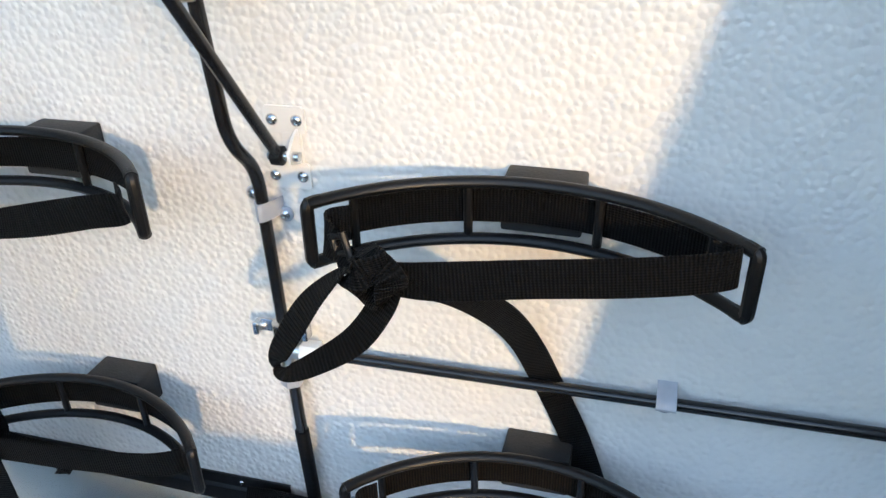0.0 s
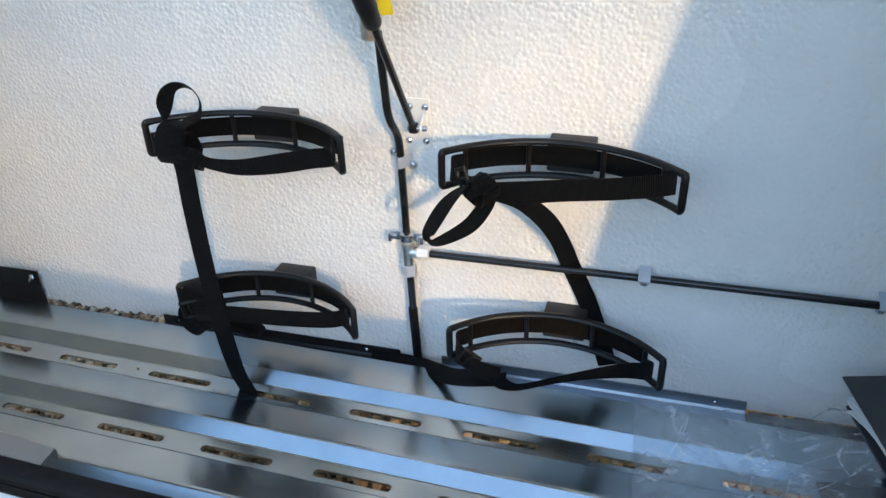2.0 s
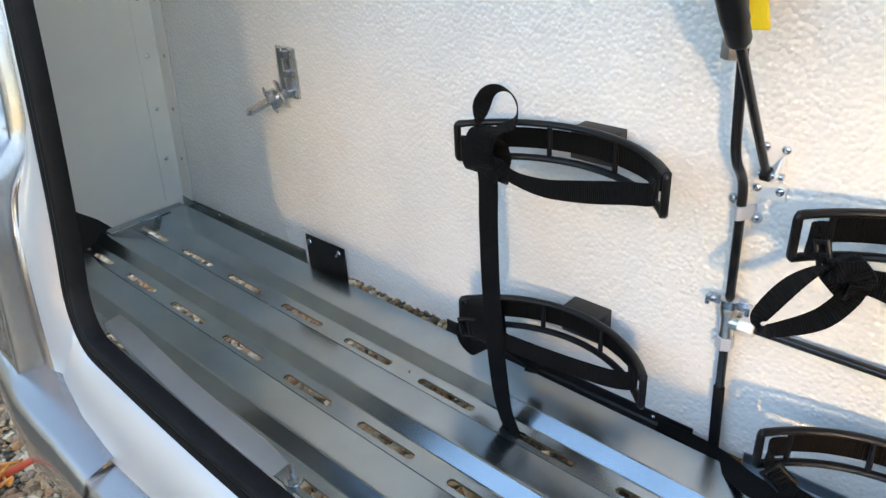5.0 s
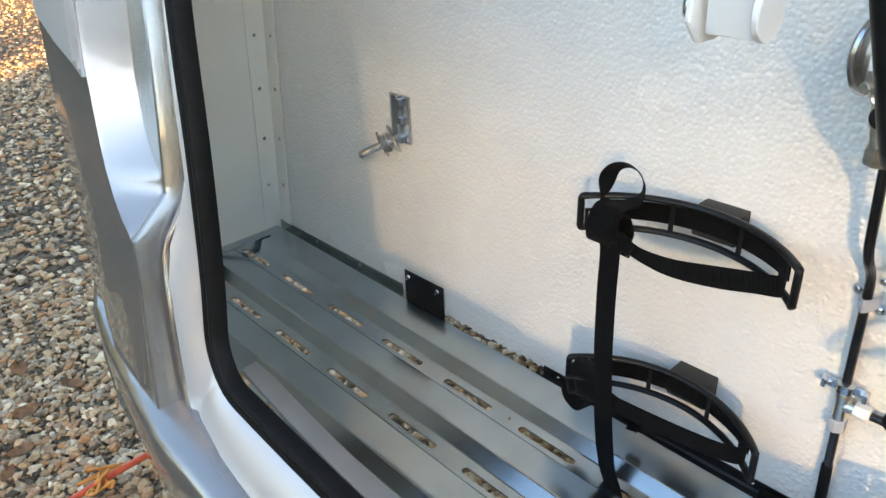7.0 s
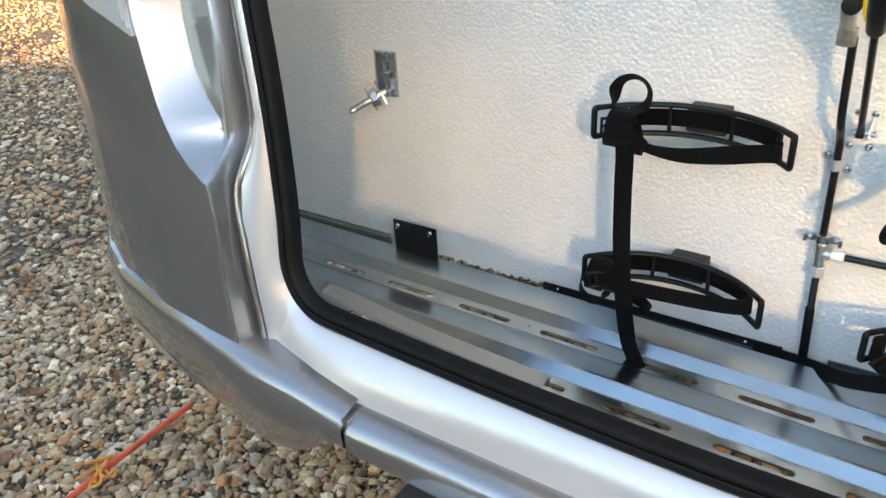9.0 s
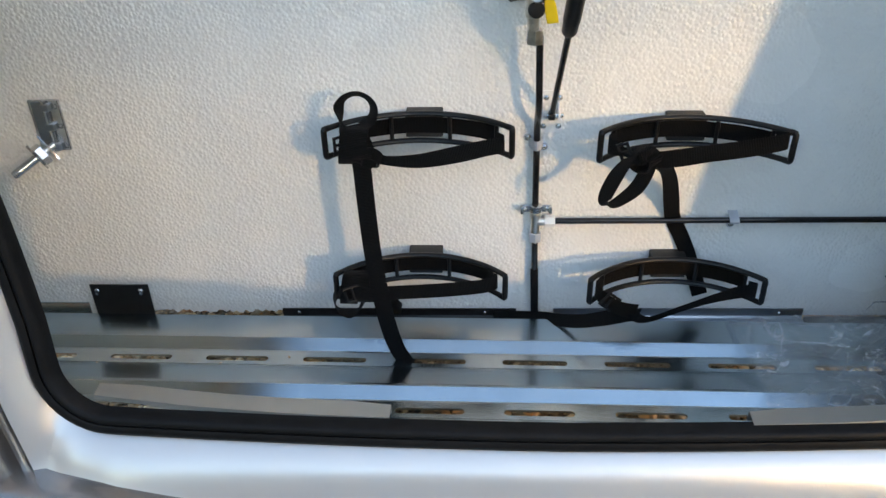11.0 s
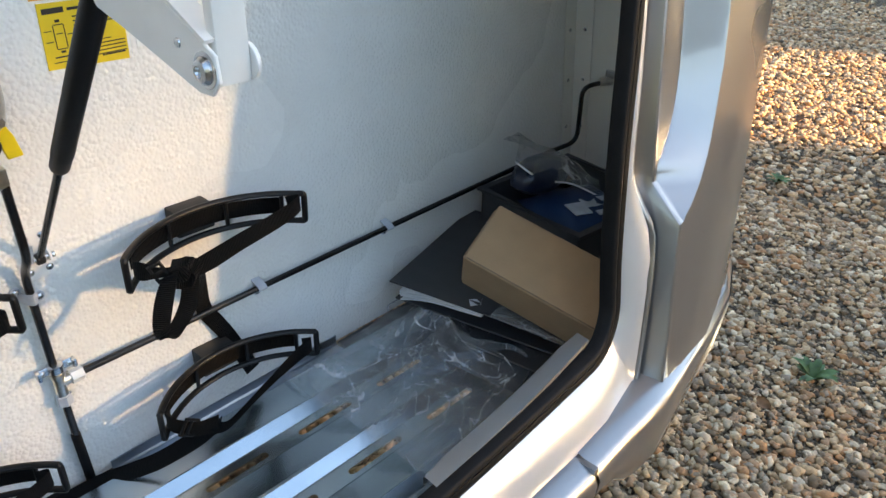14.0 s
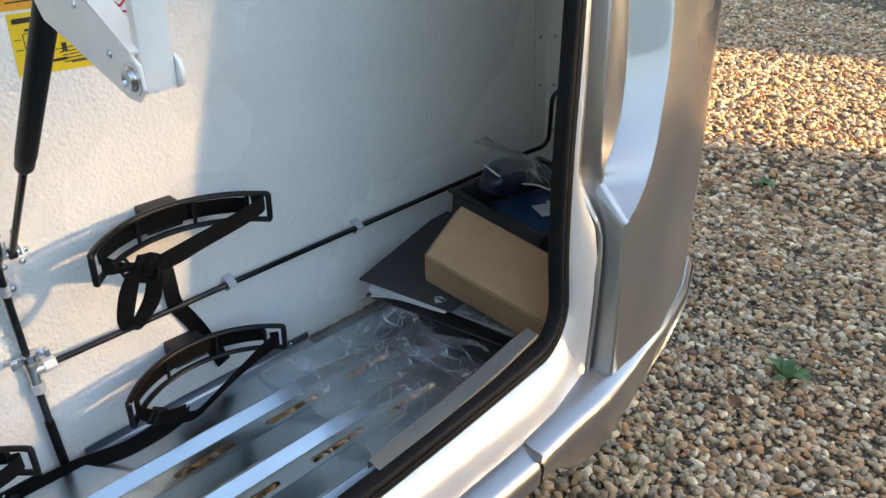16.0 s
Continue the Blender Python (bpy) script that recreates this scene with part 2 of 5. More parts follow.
LEAF = mat("weed_leaf", (0.06, 0.13, 0.025), 0.55, 0, 0.3, 60)
DEAD_LEAF = mat("dry_leaf", (0.28, 0.13, 0.055), 0.7, 0, 0.35, 80)
PEG = mat("orange_red_rod", (0.72, 0.11, 0.05), 0.4, 0, 0.12, 40)
CORD = mat("orange_cord", (0.72, 0.27, 0.05), 0.6, 0, 0.2, 80)
HOLE = mat("dark_hole", (0.01, 0.01, 0.01), 0.8, 0, 0.1, 40)


# ---- building helpers ----
def mesh_object(name, bm, material, smooth=35):
    me = bpy.data.meshes.new(name)
    bmesh.ops.recalc_face_normals(bm, faces=bm.faces)
    bm.to_mesh(me)
    bm.free()
    for m in material if isinstance(material, (list, tuple)) else [material]:
        me.materials.append(m)
    if smooth:
        me.polygons.foreach_set("use_smooth", [True] * len(me.polygons))
        me.set_sharp_from_angle(angle=radians(smooth))
    return new(name, me)


def part(name, bm, material, parent, label="", smooth=35):
    ob = mesh_object(name, bm, material, smooth)
    ob.parent = parent
    return tagged(ob, label)


def thing(name, label, category, group="", at=(0, 0, 0)):
    ob = new(name)
    ob.empty_display_size = 0.02
    ob.location = at
    return tagged(ob, label, category, group)


def structure(name, bm, material, label, smooth=35):
    return tagged(mesh_object(name, bm, material, smooth), label, kind="structure")


def join(bm, other):
    me = bpy.data.meshes.new("tmp")
    other.to_mesh(me)
    other.free()
    bm.from_mesh(me)
    bpy.data.meshes.remove(me)
    return bm


def box(x0, x1, y0, y1, z0, z1, bevel=0.0, seg=2, bm=None):
    b = bmesh.new()
    bmesh.ops.create_cube(b, size=1)
    for v in b.verts:
        v.co = ((x0 + x1) / 2 + v.co.x * (x1 - x0), (y0 + y1) / 2 + v.co.y * (y1 - y0), (z0 + z1) / 2 + v.co.z * (z1 - z0))
    if bevel:
        bmesh.ops.bevel(b, geom=b.edges[:], offset=bevel, segments=seg, affect="EDGES", profile=0.5)
    return join(bm, b) if bm else b


def basis(d, hint=(0, 0, 1)):
    d = Vector(d).normalized()
    h = Vector(hint)
    if abs(d.dot(h)) > 0.95:
        h = Vector((1, 0, 0))
    u = d.cross(h).normalized()
    return u, u.cross(d).normalized()


def rounded(points, r, steps=5):
    """A polyline with its corners rounded to radius r."""
    p = [Vector(q) for q in points]
    out = [p[0]]
    for a, b, c in zip(p, p[1:], p[2:]):
        d1, d2 = (a - b), (c - b)
        k = min(r, d1.length * 0.45, d2.length * 0.45)
        s, e = b + d1.normalized() * k, b + d2.normalized() * k
        for i in range(steps + 1):
            t = i / steps
            out.append((1 - t) ** 2 * s + 2 * t * (1 - t) * b + t * t * e)
    return out + [p[-1]]


def spline(points, steps=8):
    """A smooth curve through the points."""
    p = [Vector(q) for q in points]
    p = [2 * p[0] - p[1], *p, 2 * p[-1] - p[-2]]
    out = []
    for a, b, c, d in zip(p, p[1:], p[2:], p[3:]):
        for i in range(steps):
            t = i / steps
            out.append(0.5 * (2 * b + (c - a) * t + (2 * a - 5 * b + 4 * c - d) * t * t + (3 * b - a - 3 * c + d) * t ** 3))
    return out + [p[-2]]


def sweep(points, section, hint=(0, 0, 1), closed=False, bm=None, scales=None):
    """A tube along the points with a closed section of (across, up) pairs."""
    bm = bm or bmesh.new()
    p = [Vector(q) for q in points]
    rings = []
    u_old = None
    for i, c in enumerate(p):
        if closed:
            d = p[(i + 1) % len(p)] - p[i - 1]
        else:
            d = p[min(i + 1, len(p) - 1)] - p[max(i - 1, 0)]
        d.normalize()
        if u_old is None:
            u, w = basis(d, hint)
        else:
            u = (u_old - d * u_old.dot(d)).normalized()
            w = u.cross(d)
        u_old = u
        k = scales[i] if scales else 1
        rings.append([bm.verts.new(c + u * (a * k) + w * (b * k)) for a, b in section])
    n = len(section)
    for i in range(len(rings) if closed else len(rings) - 1):
        a, b = rings[i], rings[(i + 1) % len(rings)]
        for j in range(n):
            bm.faces.new((a[j], a[(j + 1) % n], b[(j + 1) % n], b[j]))
    if not closed:
        bm.faces.new(rings[0][::-1]), bm.faces.new(rings[-1])
    return bm


def circle(r, n=12):
    return [(r * math.cos(2 * math.pi * i / n), r * math.sin(2 * math.pi * i / n)) for i in range(n)]


def tube(points, r, n=12, bm=None):
    return sweep(points, circle(r, n), bm=bm)


def lathe(start, axis, profile, n=24, bm=None):
    """A turned body: profile of (along the axis, radius)."""
    bm = bm or bmesh.new()
    d = Vector(axis).normalized()
    u, w = basis(d)
    rings = []
    for s, r in profile:
        rings.append([bm.verts.new(Vector(start) + d * s + (u * math.cos(2 * math.pi * i / n) + w * math.sin(2 * math.pi * i / n)) * max(r, 1e-5)) for i in range(n)])
    for a, b in zip(rings, rings[1:]):
        for j in range(n):
            bm.faces.new((a[j], a[(j + 1) % n], b[(j + 1) % n], b[j]))
    bm.faces.new(rings[0][::-1]), bm.faces.new(rings[-1])
    return bm


def prism(start, axis, length, r, n=6, bevel=0.0008, bm=None):
    return lathe(start, axis, [(0, r - bevel), (bevel, r), (length - bevel, r), (length, r - bevel)], n, bm)


def plate(outline, y0, y1, bevel=0.0, holes=()):
    """A flat plate in the wall's plane from an (x, z) outline, between two depths."""
    bm = bmesh.new()
    a = [bm.verts.new((x, y0, z)) for x, z in outline]
    b = [bm.verts.new((x, y1, z)) for x, z in outline]
    bm.faces.new(a), bm.faces.new(b[::-1])
    n = len(a)
    for i in range(n):
        bm.faces.new((a[i], b[i], b[(i + 1) % n], a[(i + 1) % n]))
    bmesh.ops.recalc_face_normals(bm, faces=bm.faces)
    if bevel:
        bmesh.ops.bevel(bm, geom=bm.edges[:], offset=bevel, segments=1, affect="EDGES")
    return bm


def round_rect(x0, x1, z0, z1, r, n=4):
    out = []
    for cx, cz, a in ((x1 - r, z1 - r, 0), (x0 + r, z1 - r, 90), (x0 + r, z0 + r, 180), (x1 - r, z0 + r, 270)):
        for i in range(n + 1):
            t = radians(a + 90 * i / n)
            out.append((cx + r * math.cos(t), cz + r * math.sin(t)))
    return out


def screw_head(at, axis, r=0.0045, bm=None):
    """A domed cross-head screw."""
    bm = lathe(at, axis, [(0, r), (r * 0.25, r), (r * 0.5, r * 0.82), (r * 0.68, r * 0.45), (r * 0.6, r * 0.22), (r * 0.35, r * 0.12)], 14, bm)
    return bm


def ribbon(points, ups, width=0.025, thick=0.0014, bm=None, steps=6, widths=None):
    """A strap along a smooth curve through the points; ups give the direction of its width at each point."""
    bm = bm or bmesh.new()
    uv = bm.loops.layers.uv.verify()
    c = spline(points, steps)
    u = spline(ups, steps)
    ws = [v.x for v in spline([(w, 0, 0) for w in widths], steps)] if widths else [width] * len(c)
    rings, s = [], 0.0
    lengths = []
    for i, p in enumerate(c):
        if i:
            s += (p - c[i - 1]).length
        lengths.append(s)
        d = (c[min(i + 1, len(c) - 1)] - c[max(i - 1, 0)]).normalized()
        w = (u[i] - d * u[i].dot(d)).normalized()
        nrm = d.cross(w)
        h, e = ws[i] / 2, thick / 2
        rings.append([bm.verts.new(p + w * a + nrm * b) for a, b in ((-h, -e * 0.4), (-h * 0.94, -e), (h * 0.94, -e), (h, -e * 0.4), (h, e * 0.4), (h * 0.94, e), (-h * 0.94, e), (-h, e * 0.4))])
    across = (-1, -0.94, 0.94, 1, 1, 0.94, -0.94, -1)
    for i in range(len(rings) - 1):
        for j in range(8):
            k = (j + 1) % 8
            f = bm.faces.new((rings[i][j], rings[i][k], rings[i + 1][k], rings[i + 1][j]))
            for loop, (q, r) in zip(f.loops, ((i, j), (i, k), (i + 1, k), (i + 1, j))):
                loop[uv].uv = (lengths[q], across[r] * width / 2)
    bm.faces.new(rings[0][::-1]), bm.faces.new(rings[-1])
    return bm


def loft(rows, bm=None, thick=None):
    """Faces between rows of points, all of one length."""
    bm = bm or bmesh.new()
    v = [[bm.verts.new(p) for p in r] for r in rows]
    for a, b in zip(v, v[1:]):
        for i in range(len(a) - 1):
            if (a[i].co - a[i + 1].co).length + (b[i].co - b[i + 1].co).length < 1e-6:
                continue
            bm.faces.new((a[i], a[i + 1], b[i + 1], b[i]))
    bmesh.ops.remove_doubles(bm, verts=bm.verts, dist=1e-5)
    return bm


# ---- ground ----
GROUND = -0.46
bm = bmesh.new()
bmesh.ops.create_grid(bm, x_segments=2, y_segments=2, size=900)
bmesh.ops.translate(bm, verts=bm.verts, vec=(0, 0, GROUND))
tagged(mesh_object("ground", bm, GRIT, 0), "brown and grey gravel ground", kind="structure")


def stones(name, label, patches, size, sub, seed):
    """Loose pebbles scattered over (x0, x1, y0, y1, count) stretches, as one mesh."""
    rng = np.random.default_rng(seed)
    shapes = []
    for k in range(8):
        b = bmesh.new()
        bmesh.ops.create_icosphere(b, subdivisions=sub, radius=1)
        for v in b.verts:
            v.co *= 1 + 0.75 * noise.noise(v.co * 1.5 + Vector((k * 7.1, 0, 0)))
        vs = np.array([v.co[:] for v in b.verts])
        fs = np.array([[v.index for v in f.verts] for f in b.faces])
        b.free()
        shapes.append((vs, fs))
    vv, ff, base = [], [], 0
    for x0, x1, y0, y1, count in patches:
        for _ in range(count):
            vs, fs = shapes[rng.integers(8)]
            s = size * (0.55 + 0.9 * rng.random() ** 1.6)
            sc = np.array([s * (1 + 0.5 * rng.random()), s, s * (0.5 + 0.35 * rng.random())])
            a, t = rng.random() * 6.283, (rng.random() - 0.5) * 0.9
            ca, sa, ct, st = math.cos(a), math.sin(a), math.cos(t), math.sin(t)
            rot = np.array([[ca, -sa * ct, sa * st], [sa, ca * ct, -ca * st], [0, st, ct]])
            p = (vs * sc) @ rot.T
            p += (x0 + (x1 - x0) * rng.random(), y0 + (y1 - y0) * rng.random(), GROUND + s * (0.15 + 0.4 * rng.random()))
            vv.append(p), ff.append(fs + base)
            base += len(vs)
    v, f = np.concatenate(vv), np.concatenate(ff)
    me = bpy.data.meshes.new(name)
    me.vertices.add(len(v)), me.loops.add(f.size), me.polygons.add(len(f))
    me.vertices.foreach_set("co", v.ravel())
    me.loops.foreach_set("vertex_index", f.ravel().astype(np.int32))
    me.polygons.foreach_set("loop_start", np.arange(0, f.size, 3, dtype=np.int32))
    me.polygons.foreach_set("use_smooth", np.ones(len(f), dtype=bool))
    me.update(), me.validate()
    me.materials.append(STONE)
    return tagged(new(name, me), label, "gravel", kind="stuff")


stones("gravel", "loose rounded pebbles in brown, grey and cream", [(-2.3, -0.5, -0.9, 0.7, 9500), (0.5, 2.6, -0.9, 0.9, 12500)], 0.0088, 2, 3)
stones("fine_gravel", "small brown and grey stones between the pebbles", [(-2.3, -0.5, -0.9, 0.7, 9000), (0.5, 2.6, -0.9, 0.9, 12000)], 0.0068, 1, 9)
stones("far_gravel", "loose brown and grey pebbles farther off", [(-10.5, -5.5, 0.0, 3.0, 6000), (-5.5, -2.2, -0.6, 2.4, 14000), (-2.3, -1.2, 0.6, 3, 2500), (2.4, 6.5, -0.9, 1.7, 24000), (6.5, 11, -0.2, 3, 5500), (1.3, 2.6, 0.8, 2.5, 1200), (-1.3, 1.3, -0.9, 0.35, 5200)], 0.0118, 1, 4)


# ---- caravan nose: locker shell ----
WALL_L, WALL_R, TOP, LEAN_IN = -1.225, 1.20, 1.25, 6.0
rng = random.Random(5)
bm = bmesh.new()
low = []
x = WALL_L
while x < WALL_R:
    low.append((x, -0.004 + (rng.uniform(0.002, 0.010) if -0.68 < x < -0.43 else 0)))
    x += 0.006 if -0.72 < x < -0.42 else 0.05
low.append((WALL_R, -0.004))
outline = low + [(WALL_R, TOP), (WALL_L, TOP)]
structure("wall_back", plate(outline, 0.0, 0.028), GRP, "white pebbled glass-fibre wall of a caravan front locker", 0)
structure("wall_left", box(-0.02, 0, -0.25, 0.0, -0.03, TOP), PANEL, "cream painted side wall of the locker", 0).matrix_basis = pose(WALL_L, 0, 0, 0, LEAN_IN, 0)
structure("wall_right", box(0, 0.02, -0.25, 0.0, -0.03, TOP), PANEL, "cream painted side wall of the locker", 0).matrix_basis = pose(WALL_R, 0, 0, 0, -LEAN_IN, 0)
structure("ceiling", box(WALL_L, WALL_R, -0.40, 0.0, TOP, TOP + 0.02), PANEL, "cream ceiling of the locker", 0)


def corner_strip(x, side):
    """A riveted angle in the upright corner of the locker."""
    t = thing("corner_strip", "cream painted corner angle with small steel rivets", "corner trim", "corner strips", (x, 0, 0))
    s = side
    t.matrix_basis = pose(x, 0, 0, 0, side * LEAN_IN, 0)
    b = bmesh.new()
    prof = [(0.002 * s, -0.045), (0.004 * s, -0.045), (0.004 * s, -0.004), (0.042 * s, -0.004), (0.042 * s, -0.002), (0.002 * s, -0.002)]
    rows = []
    for z in (0.025, 1.2):
        rows.append([b.verts.new((px, py, z)) for px, py in prof])
    for i in range(6):
        b.faces.new((rows[0][i], rows[0][(i + 1) % 6], rows[1][(i + 1) % 6], rows[1][i]))
    b.faces.new(rows[0]), b.faces.new(rows[1])
    strip_part = part("angle", b, PANEL, t, smooth=0)
    for i in range(9):
        z = 0.121 + 0.110 * i
        part("rivet", lathe((0.004 * s, -0.027, z), (s, 0, 0), [(0, 0.0042), (0.001, 0.0042), (0.0022, 0.0028), (0.0026, 0.001)], 10), STEEL, strip_part)
        part("rivet", lathe((0.026 * s, -0.004, z), (0, -1, 0), [(0, 0.0042), (0.001, 0.0042), (0.0022, 0.0028), (0.0026, 0.001)], 10), STEEL, strip_part)
    return t


corner_strip(WALL_L, 1)
corner_strip(WALL_R, -1)

# ---- locker floor: ribbed sheet with slots ----
SKEW = -0.0178


def fy(x, y):
    return y + SKEW * (x + 0.36)


def slot_cell(bm, x0, x1, y0, y1, sx0, sx1, yc, r, z, depth=0.004):
    """A flat cell with one round-ended slot cut through it."""
    inner, outer = [], []
    n = 6
    for side, cx, ex in ((1, sx1 - r, x1), (-1, sx0 + r, x0)):
        for i in range(2 * n + 1):
            a = radians(-90 + 180 * i / (2 * n))
            ix, iy = cx + side * r * math.cos(a), yc + side * r * math.sin(a)
            lo, hi = (y0, y1) if side > 0 else (y1, y0)
            q = i / (2 * n)
            if q < 0.25:
                ox, oy = cx + (ex - cx) * q * 4, lo
            elif q <= 0.75:
                ox, oy = ex, lo + (hi - lo) * (q - 0.25) * 2
            else:
                ox, oy = cx + (ex - cx) * (1 - q) * 4, hi
            inner.append((ix, iy)), outer.append((ox, oy))
    a = [bm.verts.new((px, fy(px, py), z)) for px, py in outer]
    b = [bm.verts.new((px, fy(px, py), z)) for px, py in inner]
    c = [bm.verts.new((px, fy(px, py), z - depth)) for px, py in inner]
    m = len(a)
    for i in range(m):
        j = (i + 1) % m
        bm.faces.new((a[i], a[j], b[j], b[i]))
        bm.faces.new((b[i], b[j], c[j], c[i]))


FLOOR_L, FLOOR_R = -1.215, 1.185
RIB = 0.014
PITCH = 0.1172
bm = bmesh.new()


def strip(y0, z0, y1, z1):
    n = 24
    rows = []
    for i in range(n + 1):
        px = FLOOR_L + (FLOOR_R - FLOOR_L) * i / n
        rows.append((bm.verts.new((px, fy(px, y0), z0)), bm.verts.new((px, fy(px, y1), z1))))
    for a, b in zip(rows, rows[1:]):
        bm.faces.new((a[0], b[0], b[1], a[1]))


strip(-0.031, RIB - 0.006, -0.033, RIB)
for k in range(4):
    o = -PITCH * k
    strip((-0.033 if k == 0 else -0.0895 + o), RIB, -0.0925 + o, RIB)
    strip(-0.0925 + o, RIB, -0.0945 + o, RIB - 0.0005)
    strip(-0.0945 + o, RIB - 0.0005, -0.1130 + o, 0.0006)
    strip(-0.1130 + o, 0.0006, -0.115 + o, 0.0)
    if k < 3:
        xs = [FLOOR_L] + [-1.195 + 0.1625 * i - 0.03 for i in range(1, 15)] + [FLOOR_R]
        for i in range(15):
            s0 = -1.195 + 0.1625 * i
            s1 = min(s0 + 0.104, FLOOR_R - 0.02)
            slot_cell(bm, xs[i], xs[i + 1], -0.149 + o, -0.115 + o, s0, s1, -0.1345 + o, 0.0062, 0.0)
        strip(-0.149 + o, 0.0, -0.1496 + o, -0.0016)
        strip(-0.1496 + o, -0.0016, -0.1506 + o, 0.0002)
        strip(-0.1506 + o, 0.0002, -0.2067 + o, RIB)
for v in bm.verts:
    reach = abs(v.co.x)
    lim = -0.47 if reach < 0.85 else -0.47 + 0.34 * (reach - 0.85) if reach < 1.0 else -0.419 + 0.85 * (reach - 1.0)
    v.co.y = max(v.co.y, lim)
floor = structure("floor", bm, ZINC_SHEET, "ribbed galvanised steel locker floor with rows of drainage slots", 20)
rows = [[(px, -0.4620, -0.03), (px, -0.4635, 0.0), (px, -0.470, 0.03), (px, -0.4965, 0.186), (px, -0.4985, 0.186), (px, -0.472, 0.03), (px, -0.4655, -0.03)] for px in (-0.62, -0.3, 0.0, 0.3, 0.62)]
structure("front_upstand", loft(rows), ZINC_SHEET, "sloping galvanised upstand behind the locker sill", 30)


# ---- caravan nose: outer skin ----
PLAN = [(0.0, -0.556), (0.3, -0.555), (0.5, -0.552), (0.65, -0.547), (0.8, -0.533), (0.92, -0.505), (1.02, -0.464), (1.10, -0.412), (1.165, -0.343), (1.215, -0.255), (1.25, -0.15), (1.27, -0.03), (1.275, 0.15), (1.275, 3.4)]


def plan_y(x):
    x = abs(x)
    for (a, p), (b, q) in zip(PLAN, PLAN[1:]):
        if x <= b:
            return p + (q - p) * (x - a) / max(b - a, 1e-6)
    return PLAN[-1][1]


def lean(z):
    return 0.15 * (z - 0.2) + 0.10 * max(0, z - 0.55) ** 2


def lerp_list(t, table):
    if t <= table[0][0]:
        return table[0][1]
    for (a, p), (b, q) in zip(table, table[1:]):
        if t <= b:
            return p + (q - p) * (t - a) / (b - a)
    return table[-1][1]


def border_x(z):
    return lerp_list(z, [(0.105, 0.583), (0.14, 0.587), (0.22, 0.600), (0.3, 0.614), (0.34, 0.630), (0.425, 0.611), (0.45, 0.613), (0.5, 0.621), (0.55, 0.631), (0.65, 0.649), (0.85, 0.693), (1.262, 0.772)])


def border_y(z):
    return lerp_list(z, [(0.105, -0.530), (0.14, -0.526), (0.22, -0.518), (0.3, -0.508), (0.34, -0.497), (0.425, -0.463), (0.5, -0.453), (0.55, -0.445), (0.65, -0.426), (0.85, -0.386), (1.262, -0.294)])


def seal_path():
    """Half of the opening's edge from its top down to the middle of the sill: (x, z, share along the corner)."""
    out = []
    for i in range(24):
        z = 1.262 - (1.262 - 0.275) * i / 24
        out.append((lerp_list(z, [(0.3, 0.576), (0.36, 0.582), (0.4, 0.587), (0.45, 0.594), (0.5, 0.602), (0.55, 0.612), (0.65, 0.631), (0.85, 0.674), (1.262, 0.752)]), z, None))
    for i in range(11):
        a = radians(90 * i / 10)
        out.append((0.501 + 0.075 * math.cos(a), 0.268 - 0.075 * math.sin(a), i / 10))
    out += [(0.501 * (1 - i / 8), 0.193 - 0.004 * i / 8, 2) for i in range(1, 9)]
    return out


def seal_y(x, z):
    return -0.508 + 0.019 * min(1.0, abs(x) / 0.576) ** 2 + lean(z)


def border_rows(side):
    rows = []
    for x, z, q in seal_path():
        if q is None:
            ox, oz, oy = border_x(z), z, border_y(z)
        elif q < 0.5:
            oz = 0.275 + (0.128 - 0.275) * q * 2
            ox, oy = border_x(oz), border_y(oz)
        elif q <= 1:
            k = (q - 0.5) * 2
            ox, oz = border_x(0.128) + (0.49 - border_x(0.128)) * k, 0.128
            oy = border_y(0.128) + (-0.546 - border_y(0.128)) * k
        else:
            ox, oz, oy = x * 0.98, 0.128, -0.546 - 0.003 * (1 - x / 0.5)
        a, b = Vector((x, seal_y(x, z), z)), Vector((ox, oy, oz))
        row = [a + Vector((0, 0.007, 0.0))]
        for i in range(9):
            t = i / 8
            p = a.lerp(b, t)
            p.y -= 0.006 * math.sin(math.pi * t)
            p.z += (0.008 if q is not None and q > 0.5 else 0.0) * math.sin(math.pi * t)
            row.append(p)
        rows.append([Vector((side * p.x, p.y, p.z)) for p in row])
    return rows


body = thing("caravan_body", "silver metallic caravan nose with an open front locker", "caravan")
bm = bmesh.new()
left, right = border_rows(-1), border_rows(1)
loft(left + right[-2::-1], bm)
part("locker_surround", bm, SILVER, body, "silver white painted sill and jambs round the locker opening", 40)

ARCH_IN = [(0.365, 0.655), (0.409, 0.655), (0.43, 0.673), (0.45, 0.694), (0.475, 0.713), (0.5, 0.727), (0.55, 0.739), (0.62, 0.747), (0.8, 0.76), (1.06, 0.78)]
ARCH_OUT = [(0.365, 0.658), (0.38, 0.690), (0.40, 0.716), (0.425, 0.736), (0.45, 0.751), (0.5, 0.770), (0.55, 0.787), (0.62, 0.80), (0.8, 0.815), (1.06, 0.83)]
EDGE = [(0.085, 0.602), (0.105, 0.606), (0.16, 0.616), (0.24, 0.631), (0.32, 0.641), (0.365, 0.652), (0.42, 0.658), (0.5, 0.665), (0.55, 0.673), (0.65, 0.690), (0.85, 0.73), (1.262, 0.81)]
